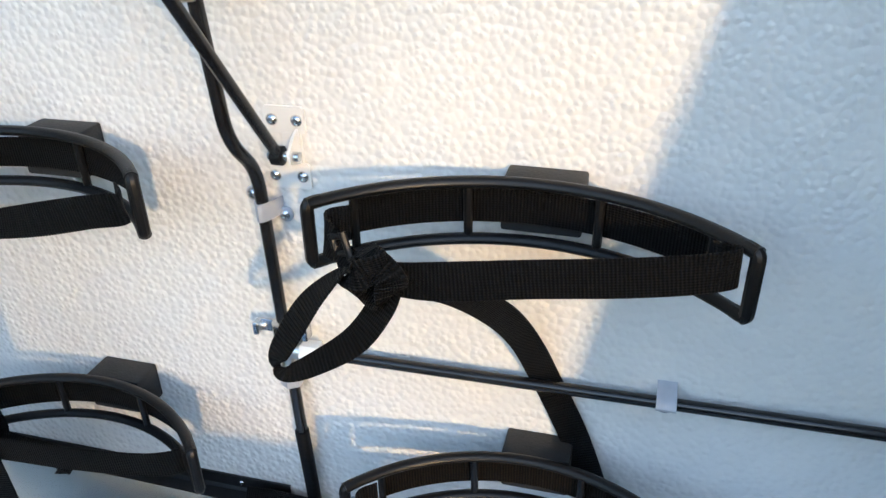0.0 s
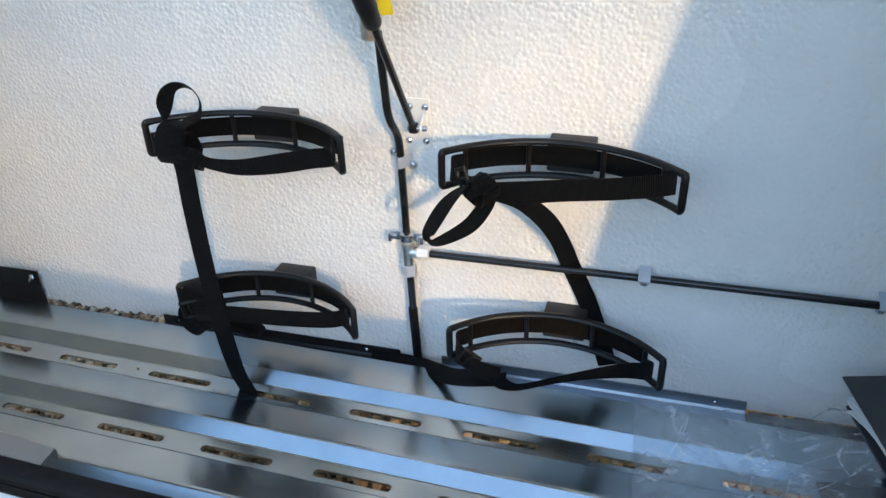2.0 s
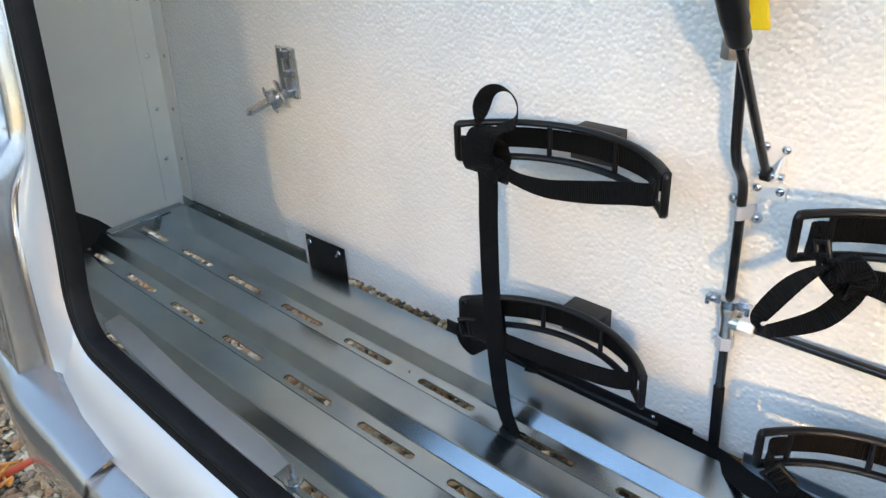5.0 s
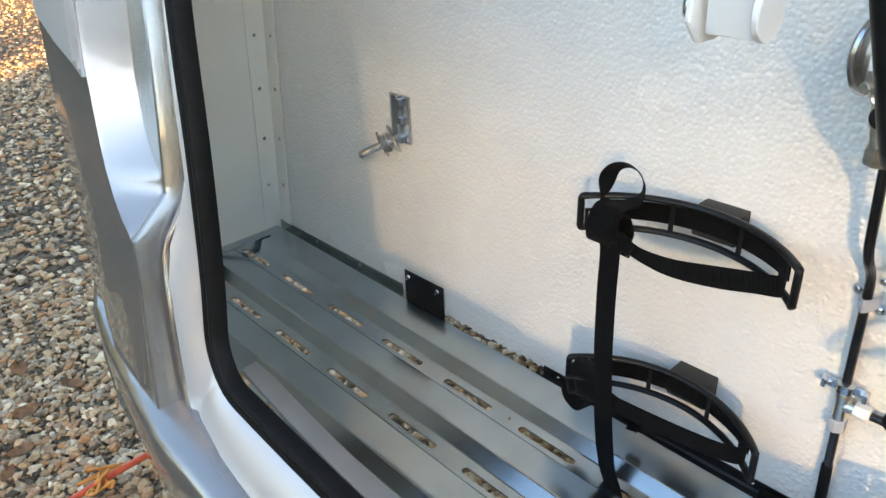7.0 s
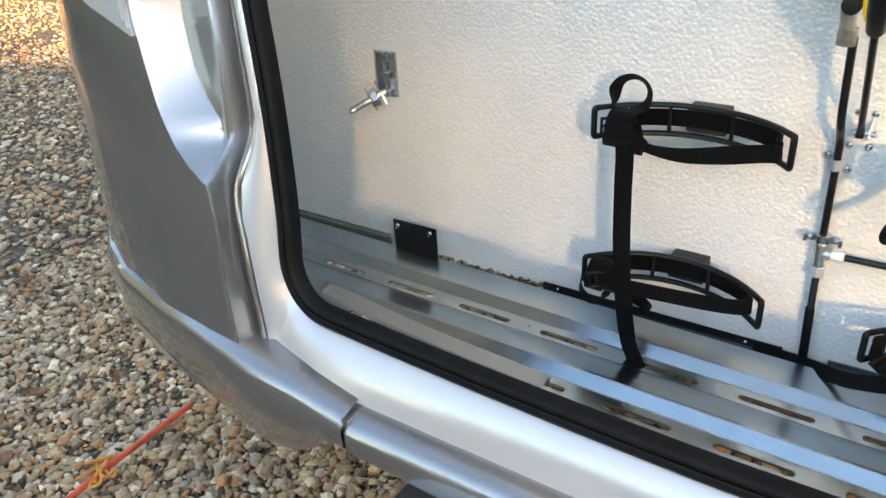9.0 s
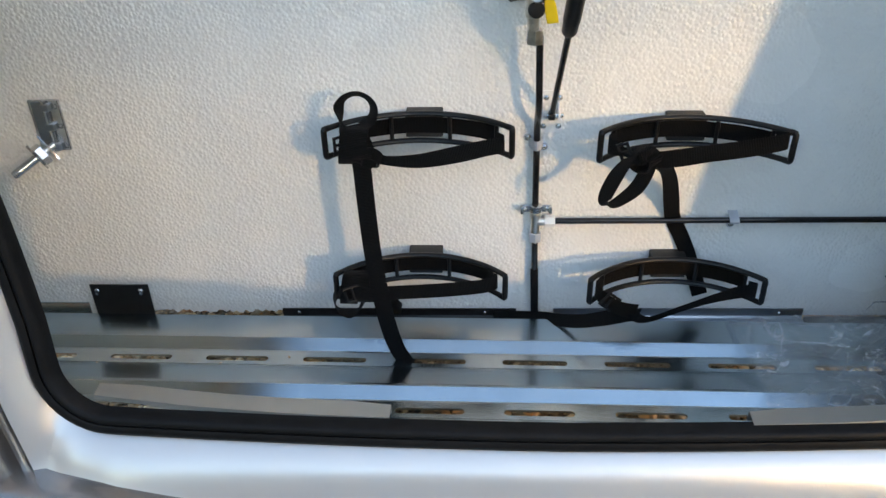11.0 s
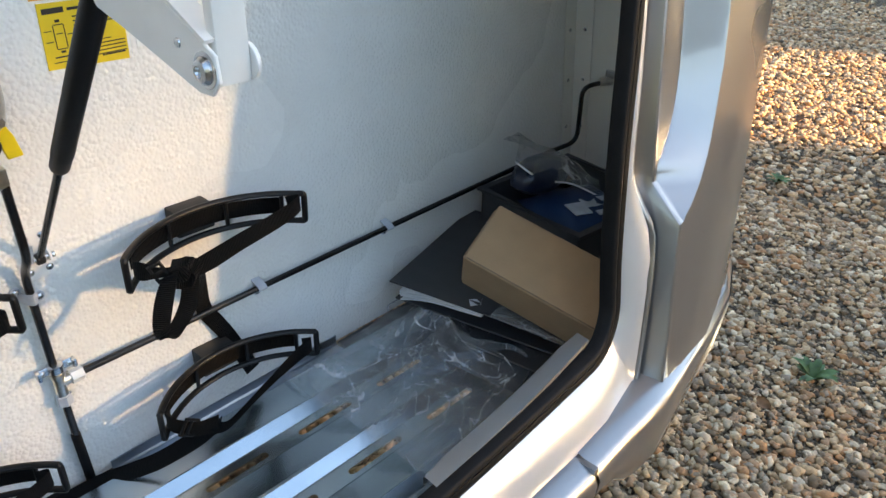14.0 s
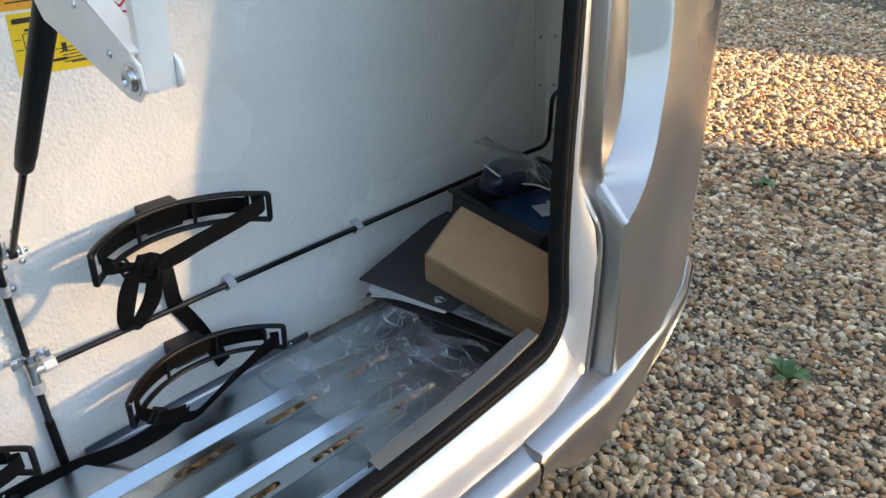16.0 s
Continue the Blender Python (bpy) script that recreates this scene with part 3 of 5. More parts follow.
ZS = [1.268, 1.16, 1.06, 0.95, 0.85, 0.75, 0.68, 0.62, 0.58, 0.55, 0.52, 0.49, 0.47, 0.455, 0.44, 0.43, 0.42, 0.409, 0.40, 0.39, 0.38, 0.37, 0.365, 0.36, 0.345, 0.32, 0.29, 0.25, 0.21, 0.17, 0.14, 0.12, 0.106, 0.085]


def skin_rows(side):
    rows = []
    for z in ZS:
        x1, y1 = border_x(z), border_y(z)
        k = min(1, max(0, (z - 0.365) / 0.044))
        x4 = lerp_list(z, EDGE)
        xi = max(lerp_list(z, ARCH_IN), x4 + 0.012)
        xo = max(lerp_list(z, ARCH_OUT), xi + 0.001)
        deep = 0.045 * k

        def at(x, d):
            return (side * x, plan_y(x) + lean(z) * (1 - 0.6 * min(1, max(0, x - 0.8) / 0.12)) + d, z)

        w = (x4 - x1) / 0.045
        groove = ((0.0, 0.0), (0.0015, 0.007), (0.004, 0.007), (0.006, -0.001), (0.009, -0.003), (0.017, -0.003), (0.0205, -0.001), (0.0235, 0.012), (0.026, 0.016), (0.035, 0.016))
        row = [(side * x1, y1 + 0.0005, z)] + [(side * (x1 + a * w), y1 + b + (deep * 0.25), z) for a, b in groove]
        row += [at(x4 - 0.004 * w, deep + 0.010), at(x4, deep + 0.001), at(x4 + 0.003, deep - 0.001), at(x4 + 0.005 + 0.006 * k, deep)]
        row += [at(x4 + (xi - x4) * 0.5, deep), at(xi, deep), at(xi + (xo - xi) * 0.08, deep * 0.9), at(xi + (xo - xi) * 0.92, deep * 0.1), at(xo, 0.0)]
        row += [at(xo + 0.012, -0.001)]
        base = xo + 0.012
        for px, py in PLAN[4:]:
            if px <= 0.93:
                xx = base + (0.92 - base) * (0.45 if px < 0.9 else 1)
                row.append(at(xx, 0))
            else:
                row.append((side * px, py + lean(z) * 0.4 * max(0.0, min(1.0, (0.2 - py) / 0.6)), z))
        rows.append(row)
    return rows


for s in (-1, 1):
    part("side_panel", loft(skin_rows(s)), GREY_PAINT, body, "grey metallic moulded corner panel with a recessed pocket", 32)


def bumper_rows(points, side, foot):
    """Rows across the bumper: in from its upper crease, over the edge and down to the underside."""
    rows = []
    for x, y, zt, grow in points:
        zb = lerp_list(abs(x), foot)
        sec = [(0.055 if grow > 0.5 else 0.012, zt - 0.003), (0.0, zt), (-0.022 * grow, zt - 0.006), (-0.029 * grow, zt - 0.010), (-0.033 * grow, zt - 0.018), (-0.036 * grow, zt - 0.4 * (zt - zb)), (-0.034 * grow, zb + 0.2 * (zt - zb)), (-0.026 * grow, zb + 0.006), (-0.012, zb + 0.001), (0.03 if grow > 0.5 else 0.004, zb)]
        rows.append((x, y, sec))
    out = []
    for i, (x, y, sec) in enumerate(rows):
        a, b = rows[max(i - 1, 0)], rows[min(i + 1, len(rows) - 1)]
        d = Vector((b[0] - a[0], b[1] - a[1])).normalized()
        nx, ny = -d.y, d.x
        out.append([(side * (x + nx * q), y + ny * q, z) for q, z in sec])
    return out


FOOT = [(0.0, 0.06), (0.35, 0.066), (0.44, 0.072), (0.465, 0.06), (0.5, 0.028), (0.55, 0.014), (0.6, 0.016), (0.68, 0.036), (0.77, 0.052), (0.876, 0.064), (1.0, 0.074), (1.27, 0.082)]
FOOT_RIGHT = FOOT[:6] + [(0.6, 0.020), (0.68, 0.042), (0.77, 0.080), (0.876, 0.098), (1.27, 0.106)]
mid = [(x, -0.549, 0.128, 1.0) for x in (0.0, 0.1, 0.2, 0.3, 0.38, 0.4095)]
full = [(-x, y, z, g) for x, y, z, g in mid[:0:-1]] + mid
part("bumper", loft(bumper_rows(full, 1, FOOT)), GREY_PAINT, body, "grey metallic lower bumper", 40)
for s in (-1, 1):
    tops = [(0.4165, 0.134), (0.5, 0.147), (0.58, 0.154), (0.74, 0.156), (1.27, 0.162)] if s < 0 else [(0.4165, 0.130), (0.5, 0.136), (0.58, 0.139), (0.74, 0.133), (0.9, 0.132), (1.27, 0.136)]
    pts = [(x, y, lerp_list(x, tops), g) for x, y, g in ((0.4165, -0.548, 1.0), (0.43, -0.548, 1.0), (0.46, -0.548, 1.0), (0.5, -0.548, 1.0), (0.54, -0.549, 1.0), (0.58, -0.551, 0.95), (0.62, -0.552, 0.75), (0.66, -0.553, 0.55), (0.70, -0.550, 0.42), (0.74, -0.546, 0.35))]
    pts += [(x, y - 0.006, lerp_list(x, tops), 0.3 if x < 1.1 else 0.12 if x < 1.2 else 0.04) for x, y in PLAN[4:]]
    part("bumper_corner", loft(bumper_rows(pts, s, FOOT if s < 0 else FOOT_RIGHT)), GREY_PAINT, body, "grey metallic bumper corner piece", 40)
    part("bumper_gap", box(*sorted((s * 0.4085, s * 0.4175)), -0.5785, -0.50, 0.072, 0.1265), GREY_PAINT, body, "recessed seam between bumper pieces", 0)
    b = lathe((s * 0.600, -0.5405, 0.112), (0, 0, 1), [(0, 0.006), (0.004, 0.006), (0.007, 0.003)], 12)
    part("drain_lip", b, GREY_PAINT, body)
marker = thing("marker_light", "silver stepped housing of the front marker light on the corner panel", "marker light")
for i in range(3):
    rows = []
    for k in range(9):
        z = 0.533 + 0.010 * i + 0.30 * (k / 8) ** 1.6
        x_in = lerp_list(z, [(0.5, 0.776), (0.55, 0.793), (0.62, 0.806), (0.8, 0.821)])
        x_out = min(0.915 - 0.012 * i, x_in + 0.004 + 2.2 * (z - 0.533 - 0.010 * i))
        row = []
        for q in (0.0, 0.0, 0.25, 0.5, 0.75, 1.0, 1.0):
            px = x_in + (x_out - x_in) * q
            row.append([-px, plan_y(px) + lean(z) * (1 - 0.6 * min(1, max(0, px - 0.8) / 0.12)) - 0.004 * (i + 1), z])
        row[0][1] += 0.006
        row[-1][1] += 0.006
        rows.append(row)
    part("step", loft(rows), SILVER, marker, smooth=30)
part("drawbar_cover", box(-0.355, 0.355, -0.95, -0.50, -0.20, 0.035, 0.015, 3), GREY_PAINT, body, "grey moulded drawbar cover")
part("floor_pan", box(-1.1, 1.1, 0.32, 3.4, -0.06, -0.03), PANEL, body, smooth=0)
part("locker_top", box(-1.2, 1.2, -0.30, 0.029, 1.272, 1.30, 0.004, 1), SILVER, body, smooth=0)
part("roof", box(-1.28, 1.28, 0.0, 3.42, 2.402, 2.44, 0.015, 2), SILVER, body)
for s in (-1, 1):
    part("side_wall", box(*sorted((s * 1.255, s * 1.274)), 0.052, 3.4, 1.055, 2.40, 0.003, 1), SILVER, body, smooth=0)
part("rear_wall", box(-1.25, 1.25, 3.38, 3.40, -0.03, 2.40, 0.003, 1), SILVER, body, smooth=0)
part("front_wall", box(-1.25, 1.25, 0.03, 0.05, 0.03, 2.4), PANEL, body, smooth=0)

for s in (-1, 1):
    rows = []
    for z in (-0.012, 0.1, 0.25, 0.4, 0.6, 0.8, 1.0, 1.25):
        rows.append([(s * (x - 0.035 - 0.105 * z * min(1, max(0, (x - 0.8) / 0.35))), min(y + 0.04 + lean(z) * 0.9, -0.262 - 0.02 * (1.165 - x)), z) for x, y in PLAN[4:9]] + [(s * (1.2215 - 0.105 * z), -0.249, z)])
    structure("liner_left" if s < 0 else "liner_right", loft(rows), PANEL, "cream inner lining of the locker's rounded corner", 40)

# black strips added to stop stray light and hide the lining from below
for s in (-1, 1):
    rows = [[(s * x, y + 0.010, 0.080), (s * (x - 0.008), y + 0.020, 0.04), (s * (x - 0.016), y + 0.026, -0.02)] for x, y in [(0.64, -0.548), (0.72, -0.541)] + PLAN[4:12]]
    part("underside", loft(rows), HOLE, body, "black strip added behind the bumper corner to stop light", 40)

# rubber seal round the opening
half = seal_path()
pts = [(-(x - 0.009 * (1 if q is None else math.cos(radians(90 * min(q, 1))) if q <= 1 else 0)), seal_y(x, z) - 0.004, z + (0.009 * math.sin(radians(90 * q)) if q is not None and q <= 1 else 0.009 if q == 2 else 0)) for x, z, q in half]
pts = pts + [(-x, y, z) for x, y, z in pts[-2::-1]]


def along_seal(section):
    b = bmesh.new()
    v = []
    for i, p in enumerate(pts):
        d = (Vector(pts[min(i + 1, len(pts) - 1)]) - Vector(pts[max(i - 1, 0)])).normalized()
        out = Vector((0, -1, 0.12))
        out = (out - d * out.dot(d)).normalized()
        side = d.cross(out)
        v.append([b.verts.new(Vector(p) + side * a + out * c) for a, c in section])
    n = len(section)
    for a, c in zip(v, v[1:]):
        for j in range(n):
            b.faces.new((a[j], a[(j + 1) % n], c[(j + 1) % n], c[j]))
    return b


seal = thing("door_seal", "black rubber seal round the locker opening", "seal")
part("bulb", along_seal([(0.001, -0.004), (0.0125, -0.006), (0.0135, 0.001), (0.012, 0.007), (0.007, 0.0095), (0.0015, 0.007)]), RUBBER, seal, "rounded outer bulb", 60)
part("lip", along_seal([(0.001, -0.013), (0.001, 0.005), (-0.002, 0.0082), (-0.0065, 0.0085), (-0.0105, 0.005), (-0.011, -0.013)]), RUBBER, seal, "flat inner lip", 60)


def sill_trim(x0, x1, y0, y1, z0, z1):
    t = thing("sill_trim", "galvanised edge strip lying along the locker sill", "edge trim", "sill trims", (x0, y0, z0))
    n = 8
    rows = []
    for i in range(n + 1):
        q = i / n
        px, py = (x1 - x0) * q, (y1 - y0) * q
        bow = -0.004 * math.sin(math.pi * q)
        cut = 0.004 if i == 0 or i == n else 0.0
        dz = (z1 - z0) * q - 0.002 * math.sin(math.pi * q)
        rows.append([(px, py + bow + a - (cut if a > 0 else 0), dz + b) for a, b in ((-0.005, -0.004), (-0.004, 0.001), (0.018, 0.003), (0.020, 0.001), (0.020, -0.010), (0.018, -0.010), (0.016, 0.0))])
    part("strip", loft(rows), ZINC_DULL, t, smooth=20)


sill_trim(-0.524, -0.19, -0.473, -0.493, 0.220, 0.209)
sill_trim(0.195, 0.522, -0.499, -0.477, 0.209, 0.220)

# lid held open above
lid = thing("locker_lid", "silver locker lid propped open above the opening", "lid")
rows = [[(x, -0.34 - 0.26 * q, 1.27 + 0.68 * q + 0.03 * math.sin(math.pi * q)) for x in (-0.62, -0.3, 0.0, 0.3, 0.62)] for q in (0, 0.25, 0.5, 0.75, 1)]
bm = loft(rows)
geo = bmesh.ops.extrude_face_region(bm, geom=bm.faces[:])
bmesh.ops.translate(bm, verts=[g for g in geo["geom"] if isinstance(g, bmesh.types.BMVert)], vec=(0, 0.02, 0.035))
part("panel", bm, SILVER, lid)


# unseen hedge blocks and a slat screen, added to thin and shape the low sun
HEDGE_BLOCKER = mat("hedge_blocker", (0.045, 0.06, 0.025), 0.8, 0, 0.4, 3, 0.03, 12)
SLAT_SCREEN = mat("slat_screen_wood", (0.16, 0.12, 0.085), 0.8, 0, 0.25, 6, 0.002, 40)
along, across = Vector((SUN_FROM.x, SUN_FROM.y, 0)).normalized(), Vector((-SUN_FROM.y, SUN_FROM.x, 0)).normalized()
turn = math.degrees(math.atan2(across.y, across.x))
# gaps between the blocks let patches of sun fall on the gravel
for w0, w1, far, high in ((-14.0, -4.36, 7.5, 2.6), (-4.12, -1.75, 7.5, 2.6), (0.95, 2.75, 7.5, 2.5), (4.4, 14.0, 7.5, 2.6)):
    c = along * far + across * ((w0 + w1) / 2)
    b = box(-(w1 - w0) / 2, (w1 - w0) / 2, -0.5, 0.5, 0, high - GROUND, 0.2, 2)
    bmesh.ops.subdivide_edges(b, edges=b.edges[:], cuts=6, use_grid_fill=True)
    for v in b.verts:
        v.co += noise.noise_vector(v.co * 1.7) * 0.18
    ob = structure("backdrop", b, HEDGE_BLOCKER, "dark hedge block added out of view to hold back light", 0)
    ob.matrix_basis = Matrix.Translation((c.x, c.y, GROUND)) @ pose(0, 0, 0, 0, 0, turn)
fence = thing("sun_slats", "weathered wooden slat screen added out of view to thin the sun", "fence", at=(along.x * 7.3, along.y * 7.3, GROUND))
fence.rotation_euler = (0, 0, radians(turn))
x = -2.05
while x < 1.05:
    # gap width sets how much sun each stretch of the wall gets
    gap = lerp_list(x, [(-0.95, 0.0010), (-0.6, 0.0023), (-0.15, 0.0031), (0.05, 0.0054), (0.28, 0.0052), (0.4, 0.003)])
    part("slat", box(x, x + 0.052 - gap, -0.012, 0.012, 0.02, 3.6, 0.002, 1), SLAT_SCREEN, fence, smooth=0)
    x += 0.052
# the tall top rail is sized to dim sun on the upper wall
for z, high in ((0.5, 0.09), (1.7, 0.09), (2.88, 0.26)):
    part("screen_rail", box(-2.1, 1.1, 0.0125, 0.05, z, z + high, 0.004, 1), SLAT_SCREEN, fence, smooth=0)
# more unseen hedge blocks; the tall one darkens the locker's right corner
for x0, x1, y0, y1, high in ((-12, -11, -1.4, 14, 1.6), (12, 13, 0, 14, 1.6), (-9.6, -8.4, -10.5, -1.5, 4.2)):
    structure("backdrop", box(x0, x1, y0, y1, GROUND, high, 0.2, 2), HEDGE_BLOCKER, "dark hedge block added out of view to hold back light", 0)

# ---- strips and plates at the foot of the wall ----


def wall_angle(x0, x1, material, label, screws, top=0.010, ragged=0):
    t = thing("wall_angle", label, "metal angle", "wall angles", ((x0 + x1) / 2, 0, 0))
    h, n = (x1 - x0) / 2, 14
    rows = []
    for i in range(n + 1):
        px = -h + 2 * h * i / n
        o = SKEW * 0.25 * (px + (x0 + x1) / 2)
        rows.append([(px, -0.0015, top), (px, -0.0035, top), (px, -0.0035, -0.004), (px, -0.006, -0.0075), (px, -0.040 + o, -0.0085), (px, -0.040 + o, -0.0105), (px, -0.0015, -0.0105)])
    profile = part("profile", loft(rows), material, t, smooth=25)
    for sx in screws:
        part("screw", screw_head((sx - (x0 + x1) / 2, -0.0035, top - 0.008), (0, -1, 0), 0.0032), STEEL, profile)
    return t


wall_angle(-0.445, -0.03, PAINTED, "glossy black steel angle along the foot of the wall", (-0.415, -0.085))
wall_angle(0.035, 0.463, ZINC_DARK, "blue-grey galvanised steel angle along the foot of the wall", (0.423,), 0.011)
wall_angle(-1.23, -0.795, ZINC_SHEET, "dull galvanised steel angle along the foot of the wall", (-1.08, -0.93), 0.022)

bp = thing("cover_plate", "small black steel plate screwed to the foot of the wall", "plate", at=(-0.73, 0, 0.025))
face = part("plate", box(-0.053, 0.053, -0.008, -0.0055, -0.030, 0.038, 0.0008, 1), PAINTED, bp)
part("foot", box(-0.053, 0.053, -0.030, -0.0055, -0.033, -0.0302, 0.0008, 1), PAINTED, bp)
for sx in (-0.041, 0.038):
    part("screw", screw_head((sx, -0.008, 0.026), (0.1, -1, 0), 0.0045), STEEL, face)
    part("screw_tip", tube([(sx, -0.008, 0.026), (sx + 0.003, -0.017, 0.024)], 0.0022, 8), STEEL, face)


# ---- latch bracket ----
lt = thing("latch_bracket", "zinc-plated latch plate with a pivot bolt on the wall", "latch", at=(-0.768, 0, 0.36))
part("plate", plate(round_rect(-0.026, 0.024, -0.042, 0.041, 0.002), -0.0035, -0.0015), STEEL, lt, smooth=20)
part("recess", box(-0.022, -0.004, -0.0042, -0.0034, -0.034, 0.037, 0.0004, 1), ZINC_DARK, lt, "dull sunken leaf", 0)
part("barrel", tube([(0.003, -0.009, -0.041), (0.003, -0.009, 0.041)], 0.0048), STEEL, lt)
leaf = part("leaf", box(0.004, 0.024, -0.0072, -0.0036, -0.042, 0.041, 0.001, 1), STEEL, lt)
for z in (-0.034, -0.001, 0.031):
    part("knuckle", box(-0.003, 0.012, -0.015, -0.006, z - 0.006, z + 0.006, 0.0015, 1), ZINC_DARK, leaf)
    part("rivet", lathe((0.019, -0.0072, z), (0, -1, 0), [(0, 0.0042), (0.0018, 0.0036), (0.0026, 0.0014)], 12), STEEL, leaf)
a, b = Vector((0.002, -0.012, -0.030)), Vector((-0.045, -0.058, -0.060))
d = (b - a).normalized()
bolt = part("pivot_bolt", tube([a, b], 0.0070, 14), STEEL, lt)
part("bolt_tip", lathe(b, d, [(0, 0.0070), (0.003, 0.0062), (0.0055, 0.004)], 14), STEEL, bolt)
part("nut", prism(a + d * 0.018, d, 0.012, 0.0175), STEEL, bolt)
side = d.cross(Vector((0, 0, 1))).normalized()
up = side.cross(d)
for q, w in ((0.010, 1.0), (0.032, 0.8)):
    c = a + d * q
    part("wing", sweep([c - up * 0.022 * w - side * 0.006, c - up * 0.012, c + up * 0.012, c + up * 0.021 * w + side * 0.008], [(0.008, -0.0016), (0.008, 0.0016), (-0.008, 0.0016), (-0.008, -0.0016)], hint=d), STEEL, lt)


# ---- bottle holders ----
RADIUS, ARC_Y, REACH = 0.1727, -0.2127, 50.6


def arc(deg, r=RADIUS, z=0.0):
    a = radians(deg)
    return Vector((r * math.sin(a), ARC_Y + r * math.cos(a), z))


def oval(a, b, n=12):
    return [(a * math.cos(2 * math.pi * i / n), b * math.sin(2 * math.pi * i / n)) for i in range(n)]


def bottle_holder():
    t = thing("bottle_holder", "curved black plastic gas bottle holder on the white wall", "bottle holder", "bottle holders")
    h = 0.0212
    path = [arc(-REACH + 2 * REACH * i / 36) for i in range(37)]
    for z in (h, -h):
        part("rail", sweep([p + Vector((0, 0, z)) for p in path], oval(0.0048, 0.0040)), BLACK, t)
    for s in (-1, 1):
        p = arc(s * REACH)
        pts = rounded([p + Vector((-s * 0.006, 0.007, h)), p + Vector((0, 0, h)), p + Vector((0, 0, -h)), p + Vector((-s * 0.006, 0.007, -h))], 0.005, 4)
        part("end_bar", tube(pts, 0.0045, 10), BLACK, t)
    for deg in (-40, -14.5, 14.5, 40):
        p = arc(deg, RADIUS + 0.001)
        part("rung", tube([p + Vector((0, 0, -h)), p + Vector((0, 0, h))], 0.0032, 8), BLACK, t)
    part("mount_block", box(-0.024, 0.032, -0.031, 0.0, -0.020, 0.0175, 0.002), BLOCK, t, "dark grey wall block")
    return t


SPOTS = [(-0.1805, 0.3645, 0.2), (0.2105, 0.3545, 0.9), (-0.187, 0.1215, 0.4), (0.2125, 0.1125, 0.3)]
first = bottle_holder()
first.matrix_basis = pose(SPOTS[0][0], 0, SPOTS[0][1], 0, SPOTS[0][2], 0)
for x, z, r in SPOTS[1:]:
    copy_thing(first, pose(x, 0, z, 0, r, 0))


def strap_band(t, cx, cz, lo=-40, hi=40, tilt=0.0, material=None):
    pts = [arc(lo + (hi - lo) * i / 10, RADIUS + 0.0062, 0.001) + Vector((cx, 0, cz)) for i in range(11)]
    pts = [p + Vector((0, 0, -tilt * (p.x - cx))) for p in pts]
    return part("band", ribbon(pts, [(0, 0, 1)] * 11), material or WEB, t, "tape threaded behind the rungs")


def wrap(x, y0, y1, z0, z1, width, lean_x=0.0):
    """Tape wound once round both rails."""
    c = Vector((x, (y0 + y1) / 2, (z0 + z1) / 2))
    pts, ups = [], []
    for i in range(13):
        a = 2 * math.pi * i / 12
        q = Vector((0, math.cos(a), math.sin(a)))
        k = 1 / max(abs(q.y), abs(q.z)) ** 0.6
        pts.append(c + Vector((lean_x * math.sin(a), q.y * k * (y1 - y0) / 2, q.z * k * (z1 - z0) / 2)))
        ups.append((1, 0, -lean_x * 3))
    return ribbon(pts, ups, width, steps=3)


def side_release(t, at, rz, ry, s=1.0):
    """A small ladder buckle."""
    m = pose(*at, 0, ry, rz)
    b = bmesh.new()
    for z in (-0.011, 0.0, 0.011):
        tube([m @ Vector((-0.015 * s, 0, z)), m @ Vector((0.015 * s, 0, z))], 0.0022, 8, b)
    for x in (-0.015 * s, 0.015 * s):
        tube([m @ Vector((x, 0, -0.013)), m @ Vector((x, 0, 0.013))], 0.0024, 8, b)
    part("buckle", b, BLACK, t, "black plastic ladder buckle")


# upper strap beside the regulator's far side: loop on top, long tail to the floor
s1 = thing("retaining_strap", "black webbing strap knotted on its holder, tail hanging to the floor", "strap", "retaining straps")
cx, cz, _ = SPOTS[0]
strap_band(s1, cx, cz)
part("front_tape", ribbon([(-0.070, -0.094, 0.366), (-0.060, -0.104, 0.362), (-0.085, -0.110, 0.359), (-0.13, -0.113, 0.350), (-0.18, -0.112, 0.341), (-0.222, -0.108, 0.340), (-0.243, -0.104, 0.343)], [(0, 0, 1), (0, 0, 1), (0, 0.0, 1), (0, 0.25, 1), (0, 0.45, 0.9), (0, 0.7, 0.7), (0, 0.6, 0.8)], widths=[0.025, 0.025, 0.025, 0.024, 0.020, 0.015, 0.013]), WEB, s1)
ring = [(-0.277, -0.112, 0.364), (-0.288, -0.100, 0.386)] + [(-0.2685 + 0.0255 * math.sin(radians(a)), -0.080 + 0.004 * math.cos(radians(a)), 0.406 + 0.0235 * math.cos(radians(a))) for a in (-80, -40, 0, 40, 80, 125)] + [(-0.262, -0.098, 0.385), (-0.266, -0.110, 0.370)]
part("loop", ribbon(ring, [(0.75, -0.6, 0.1), (0.55, -0.8, 0.1)] + [(0.1 + 0.7 * math.sin(radians(a)), -1, 0.7 * math.cos(radians(a))) for a in (-80, -40, 0, 40, 80, 125)] + [(0.7, -0.6, 0), (1, -0.2, 0)], width=0.022), WEB, s1)
